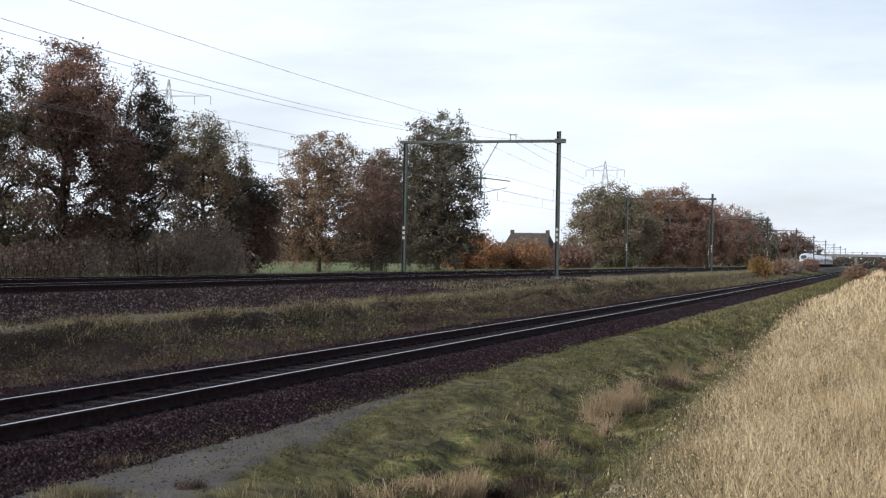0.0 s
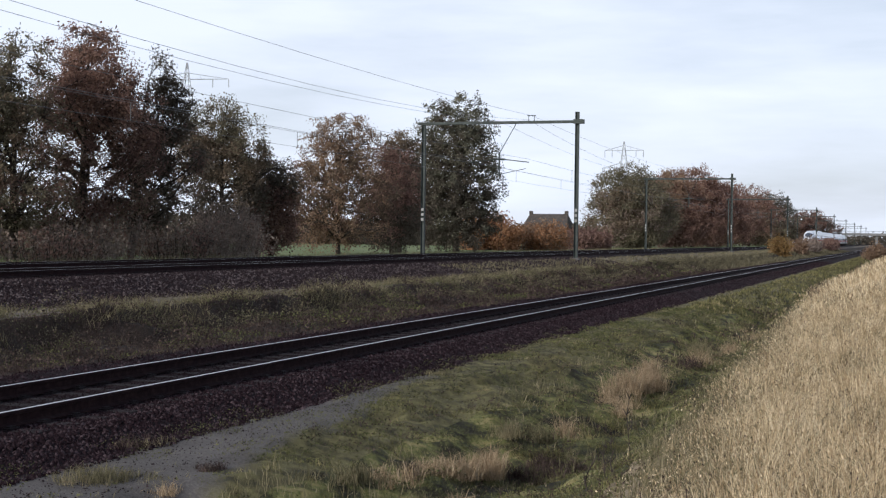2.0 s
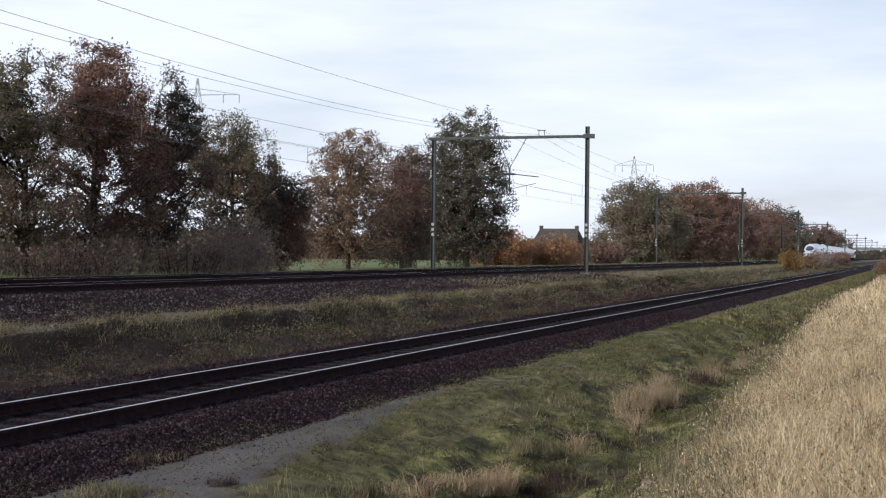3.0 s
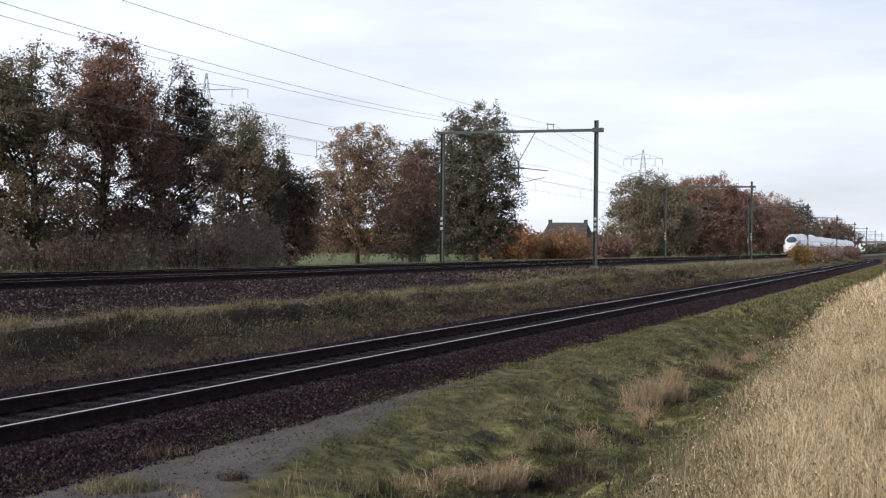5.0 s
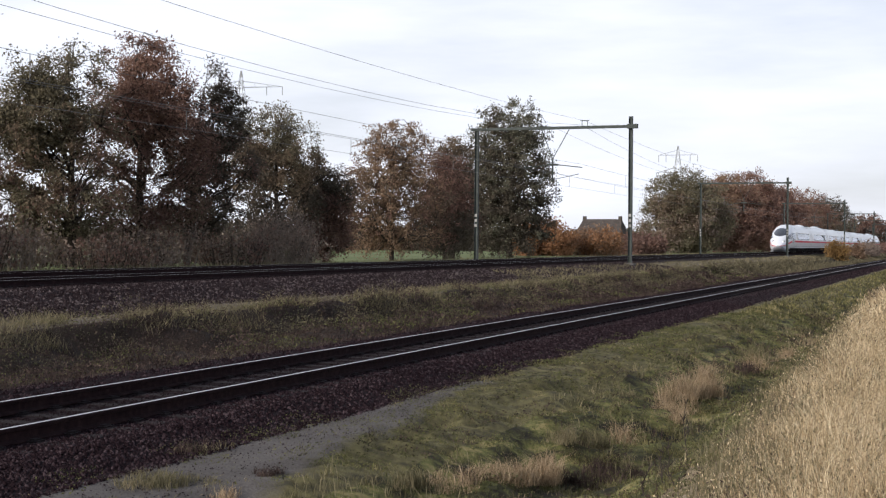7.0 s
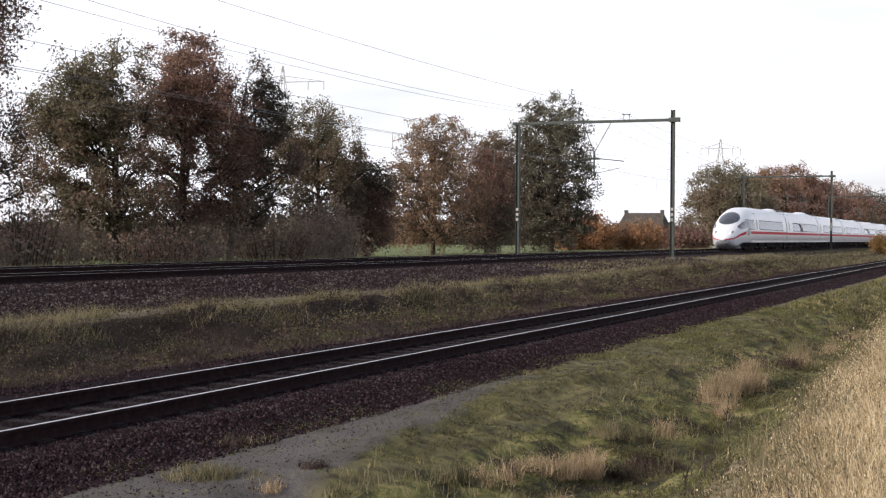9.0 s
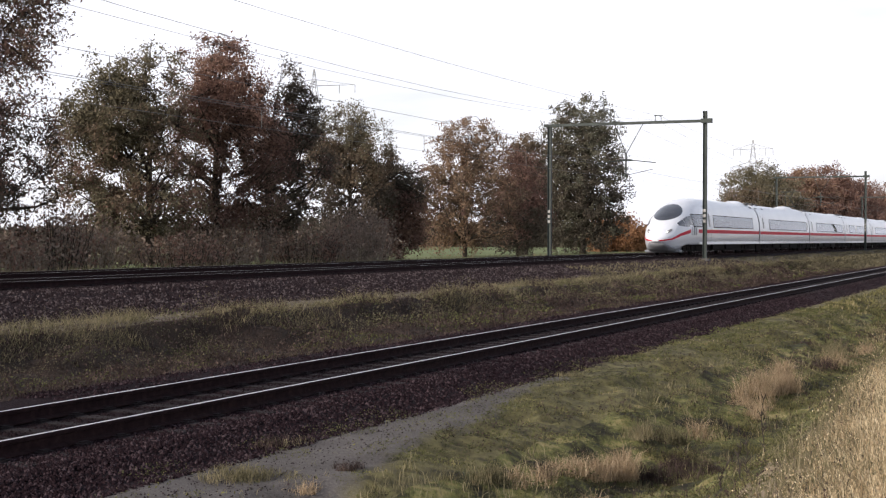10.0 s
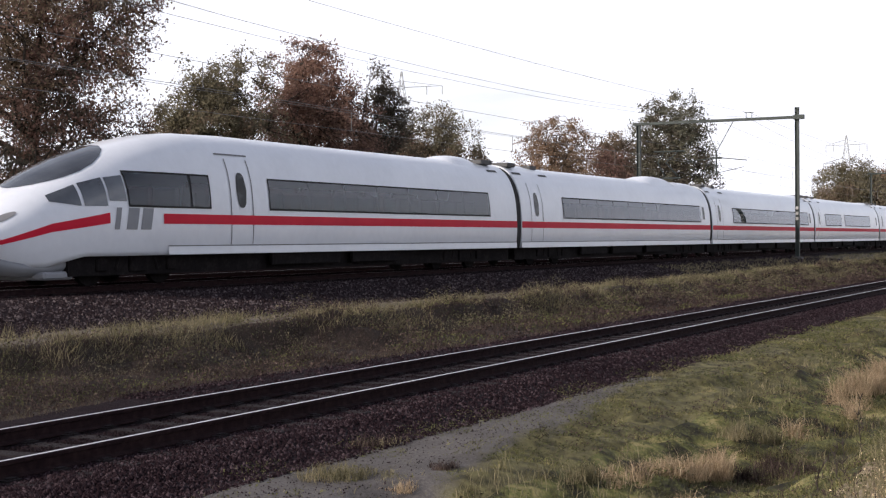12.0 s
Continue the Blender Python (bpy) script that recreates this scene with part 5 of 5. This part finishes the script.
blade_mesh("short_grass", [field(85, 115000, -7.2, -2.0, 8, 50, 1.6, 0.03, 0.10, 0.0035, 1.1, 0.9, -0.25, grow=0.05, rag=0.6, plain=True), field(86, 22000, -6.8, -2.8, 45, 220, 1.4, 0.06, 0.2, 0.02, 0.7, grow=0.01, plain=True)],
           M_BLADE_G, "short yellowish green grass on the ditch slope", "grass")
blade_mesh("ditch_weeds", [field(87, 26000, -5.6, -1.9, 8, 60, 1.5, 0.06, 0.26, 0.0035, 1.0, 0.9, 0.08, grow=0.05, rag=0.7), field(88, 5000, -7.3, -6.0, 8, 70, 1.3, 0.03, 0.10, 0.004, 0.9, 1.0, 0.1, grow=0.05)],
           M_BLADE_M, "mixed yellowish and green weeds in the ditch", "weeds")
blade_mesh("bank_dead_weeds", [field(120, 12000, -1.4, 9.0, 42, 170, 1.3, 0.25, 0.7, 0.010, 0.7, 0.25, -0.05, grow=0.03, skew=-0.045, plain=True), field(96, 9000, -1.5, 3.8, 5.0, 45, 1.3, 0.15, 0.5, 0.003, 0.7, 1.0, 0.12, grow=0.05, skew=-0.035)], M_BLADE_R, "brown dead weeds among the dry grass", "weeds")
blade_mesh("ditch_dead_weeds", [field(95, 13000, -5.0, -2.2, 8, 60, 1.5, 0.05, 0.2, 0.004, 1.0, 1.1, 0.18, grow=0.05)], M_BLADE_R, "dark dead weeds lying in the ditch", "weeds")
blade_mesh("slope_weeds", [field(89, 52000, -15.0, -12.0, 9, 110, 1.5, 0.04, 0.20, 0.006, 1.0, 0.7, -0.35, grow=0.05, rag=0.7, plain=True)], M_BLADE_R, "dark russet dead weeds on the embankment slope", "weeds")
blade_mesh("slope_grass", [field(90, 24000, -15.2, -11.9, 9, 110, 1.5, 0.04, 0.16, 0.006, 1.0, 0.7, 0.16, grow=0.03, rag=0.7, plain=True), field(100, 14000, -15.4, -12.3, 55, 150, 1.2, 0.06, 0.24, 0.014, 0.9, 0.5, -0.1, grow=0.01, plain=True), field(91, 14000, -16.0, -12.2, 100, 330, 1.3, 0.1, 0.4, 0.03, 0.7, grow=0.01, plain=True)],
           M_SCRUB, "green grass patches on the embankment slope", "grass")
blade_mesh("crest_grass", [field(92, 52000, -16.2, -14.2, 10, 110, 1.4, 0.08, 0.34, 0.005, 0.9, 0.8, -0.12, grow=0.03, rag=0.7, plain=True), field(99, 12000, -19.6, -16.6, 58, 220, 1.3, 0.06, 0.25, 0.012, 0.8, grow=0.012, plain=True), field(97, 6000, -17.2, -15.6, 10, 110, 1.4, 0.03, 0.12, 0.005, 0.9, 1.2, 0.1, grow=0.03)],
           M_BLADE_M, "pale yellowish grass along the top of the embankment", "grass")
blade_mesh("verge_grass", [field(93, 14000, -34.5, -29.5, 20, 200, 1.2, 0.15, 0.45, 0.02, 0.7, grow=0.01, plain=True)], M_BLADE_M, "pale rough grass on the verge behind the main line", "grass")


def leafy(name, seed, n, x0, x1, y0, y1, pw, z0, z1, size, mat, label, scale, cut):
    """Low leafy weeds: small leaves gathered in clumps close to the ground."""
    rng = np.random.default_rng(seed)
    xs, ys = scatter(rng, n, x0, x1, y0, y1, pw)
    val = np.array([noise.noise((float(a) * scale, float(b) * scale * 0.7, seed * 0.61)) for a, b in zip(xs, ys)])
    keep = (val > cut) & (off_path(rng, xs, ys) | (name == "path_weeds"))
    xs, ys, val = xs[keep], ys[keep], val[keep]
    m = len(xs)
    C = np.stack([xs, ys, heights(xs, ys) + rng.uniform(z0, z1, m) * np.clip(0.4 + 2.0 * (val - cut), 0.3, 1.6)], 1)
    a = rng.normal(0, 1, (m, 3))
    a /= np.linalg.norm(a, axis=1)[:, None]
    b = np.cross(a, rng.normal(0, 1, (m, 3)))
    b /= np.linalg.norm(b, axis=1)[:, None]
    s = size * rng.uniform(0.5, 1.5, (m, 1)) * (1 + 0.035 * np.maximum(0, ys - 14))[:, None]
    v = np.stack([C - a * s, C + b * s * 0.5, C + a * s, C - b * s * 0.5], axis=1).reshape(-1, 3)
    tagged(np_mesh(name, v, np.arange(4 * m).reshape(-1, 4), mat), label, "weeds", kind="stuff")


leafy("ditch_moss", 111, 80000, -7.2, -2.0, 8, 50, 1.6, 0.0, 0.07, 0.013, M_MOSS, "low mossy green leaves on the ditch slope", 1.0, -0.1)
leafy("ditch_leaves", 112, 34000, -6.2, -2.0, 8, 50, 1.6, 0.0, 0.09, 0.013, M_BLADE_R, "withered brown leaves in the ditch", 1.1, 0.08)
leafy("slope_leaves", 113, 44000, -15.0, -12.0, 10, 90, 1.5, 0.0, 0.20, 0.018, M_BLADE_R, "withered dark leaves on the embankment slope", 0.7, -0.15)
leafy("slope_moss", 114, 40000, -15.3, -12.2, 10, 90, 1.5, 0.0, 0.14, 0.015, M_MOSS, "green leaves in patches on the embankment slope", 0.8, -0.02)


leafy("scarp_clumps", 117, 60000, -15.1, -13.4, 12, 120, 1.4, 0.0, 0.42, 0.013, M_SCRUB, "grey-green weeds hanging in clumps over the embankment edge", 1.2, 0.05)
leafy("scarp_herbs", 118, 40000, -14.8, -12.8, 12, 120, 1.3, 0.0, 0.34, 0.013, M_SCRUB, "green weeds in clumps on the embankment slope", 0.9, 0.12)
leafy("path_weeds", 119, 22000, -7.6, -5.7, 9, 32, 1.5, 0.0, 0.05, 0.009, M_MOSS, "flat green weeds creeping over the cinder path", 1.6, 0.10)
leafy("slope_brambles", 115, 36000, -14.9, -12.4, 10, 80, 1.5, 0.02, 0.40, 0.013, M_BLADE_R, "dark reddish brambles in clumps on the embankment slope", 1.3, 0.12)
leafy("ditch_herbs", 116, 26000, -5.4, -2.6, 9, 45, 1.5, 0.02, 0.20, 0.012, M_MOSS, "dark green herbs in clumps along the ditch", 1.9, 0.14)

# separate pale tufts standing in the ditch
def make_tuft(x, y, h, w, n, seed, mat, label):
    rng = np.random.default_rng(seed)
    r = w * np.sqrt(rng.random(n)) * 0.5
    a = rng.uniform(0, 6.28, n)
    head = rng.integers(0, 5, n)
    hx, hy, hh = rng.normal(0, 0.26 * w, 5), rng.normal(0, 0.34 * w, 5), rng.uniform(0.55, 1.1, 5)
    xs, ys = 0.55 * r * np.cos(a) + hx[head], 0.75 * r * np.sin(a) + hy[head]
    T = empty("grass_tuft", x, y, ground_z(x, y))
    tagged(T, label, "grass tuft", "grass tufts")
    blade_mesh("foliage", [blades(xs, ys, h * hh[head] * rng.uniform(0.25, 1.2, n) * (1.2 - 1.2 * r / w), 0.0026 * rng.uniform(0.6, 1.4, n), 1.15, rng, np.zeros(n))], mat, "", "", T)


TUFT = {"d": (M_BLADE_T, "pale straw-coloured grass tuft in the ditch"), "m": (M_BLADE_M, "greyish green grass tuft on the slope"), "r": (M_BLADE_R, "dark russet weed tuft in the ditch"),
        "g": (M_BLADE_G, "green grass tuft in the ditch")}
for i, (x, y, h, w, n, m) in enumerate([
        (-4.45, 13.9, 0.42, 0.55, 520, "d"), (-4.2, 14.5, 0.44, 0.55, 520, "d"), (-4.75, 13.5, 0.30, 0.45, 300, "d"), (-4.0, 14.9, 0.34, 0.4, 260, "r"), (-4.57, 16.5, 0.36, 0.5, 320, "m"), (-4.35, 16.9, 0.34, 0.4, 240, "m"),
        (-4.15, 17.8, 0.46, 0.32, 240, "d"), (-4.05, 16.0, 0.30, 0.5, 300, "g"), (-3.6, 15.4, 0.22, 0.7, 360, "r"), (-3.9, 15.6, 0.26, 0.4, 240, "r"), (-4.36, 22.2, 0.58, 0.55, 420, "d"), (-4.33, 23.0, 0.70, 0.6, 460, "d"),
        (-4.1, 23.8, 0.55, 0.55, 380, "d"), (-4.37, 25.0, 0.66, 0.5, 380, "d"), (-4.0, 20.5, 0.35, 0.35, 200, "d"), (-4.18, 28.5, 0.42, 0.7, 340, "r"), (-4.1, 29.4, 0.46, 0.5, 280, "d"), (-4.5, 31.5, 0.5, 0.7, 300, "m"),
        (-6.77, 10.6, 0.20, 0.7, 520, "m"), (-6.5, 10.9, 0.17, 0.5, 320, "m"), (-7.35, 12.4, 0.22, 0.42, 160, "r"), (-7.25, 12.7, 0.15, 0.5, 120, "m"), (-6.1, 11.65, 0.14, 0.25, 200, "r"), (-6.1, 10.8, 0.16, 0.35, 240, "d"), (-5.0, 12.4, 0.36, 0.4, 220, "m"),
        (-4.75, 12.8, 0.34, 0.45, 260, "d"), (-4.0, 33.5, 0.5, 0.9, 320, "d"), (-3.9, 38.0, 0.55, 1.0, 320, "d"), (-4.3, 12.2, 0.3, 0.5, 240, "m"), (-3.4, 17.0, 0.24, 0.6, 300, "g"), (-3.7, 19.0, 0.24, 0.8, 360, "g"),
        (-3.8, 21.6, 0.24, 0.9, 360, "g"), (-7.0, 21.0, 0.16, 0.4, 200, "m")]):
    make_tuft(x, y, h * 1.08, w, int(n * 2.0), 200 + i, *TUFT[m])


_rt = random.Random(77)
for i in range(26):
    y = 11.5 + 30 * _rt.random() ** 1.5
    kind_ = "mdrmmd"[i % 6]
    make_tuft(-4.3 + _rt.gauss(0, 0.45), y, _rt.uniform(0.14, 0.30), _rt.uniform(0.3, 0.6), 300, 400 + i, {"d": M_BLADE_T, "m": M_BLADE_M, "r": M_BLADE_R}[kind_],
              {"d": "small straw-coloured grass tuft in the ditch", "m": "small greyish green grass tuft in the ditch", "r": "small dark russet weed tuft in the ditch"}[kind_])


def make_stalk(x, y, h, seed):
    rs = random.Random(seed)
    T = empty("dead_stalk", x, y, ground_z(x, y))
    tagged(T, "thin dark dead weed stalk at the ditch edge", "weed stalk", "weed stalks")
    bm = bmesh.new()
    p = Vector((0, 0, -0.03))
    for i in range(4):
        q = p + Vector((rs.uniform(-0.03, 0.03), rs.uniform(-0.03, 0.03), h / 4))
        tube(bm, p, q, 0.007 - 0.001 * i, 0.006 - 0.001 * i, seg=5)
        for _ in range(3):
            tw = bmesh.new()
            tube(tw, q, q + Vector((rs.uniform(-0.05, 0.05), rs.uniform(-0.05, 0.05), rs.uniform(0.03, 0.08))), 0.006, 0.003, seg=4)
            part("twig", tw, M_BARK, T)
        p = q
    part("stem", bm, M_BARK, T)


for i, (x, y, h) in enumerate([(-2.55, 13.6, 0.62), (-2.5, 12.2, 0.3), (-2.42, 12.0, 0.34), (-2.58, 11.9, 0.25), (-2.3, 16.5, 0.35)]):
    make_stalk(x, y, h, 300 + i)


# ---- motion ----
def motions():
    rows = [(0.0, 408.0), (2.5, 327.0), (4.5, 262.0), (5.0, 245.7), (5.5, 229.4), (6.0, 213.1), (6.5, 196.8), (7.0, 180.5), (9.0, 115.8), (9.5, 100.2),
            (10.0, 84.1), (10.5, 68.1), (11.0, 52.2), (11.5, 36.4), (12.0, 20.8)]
    walk(TRAIN, [(t, pose(X_MAIN, y, RAIL_MAIN)) for t, y in rows])


motions()
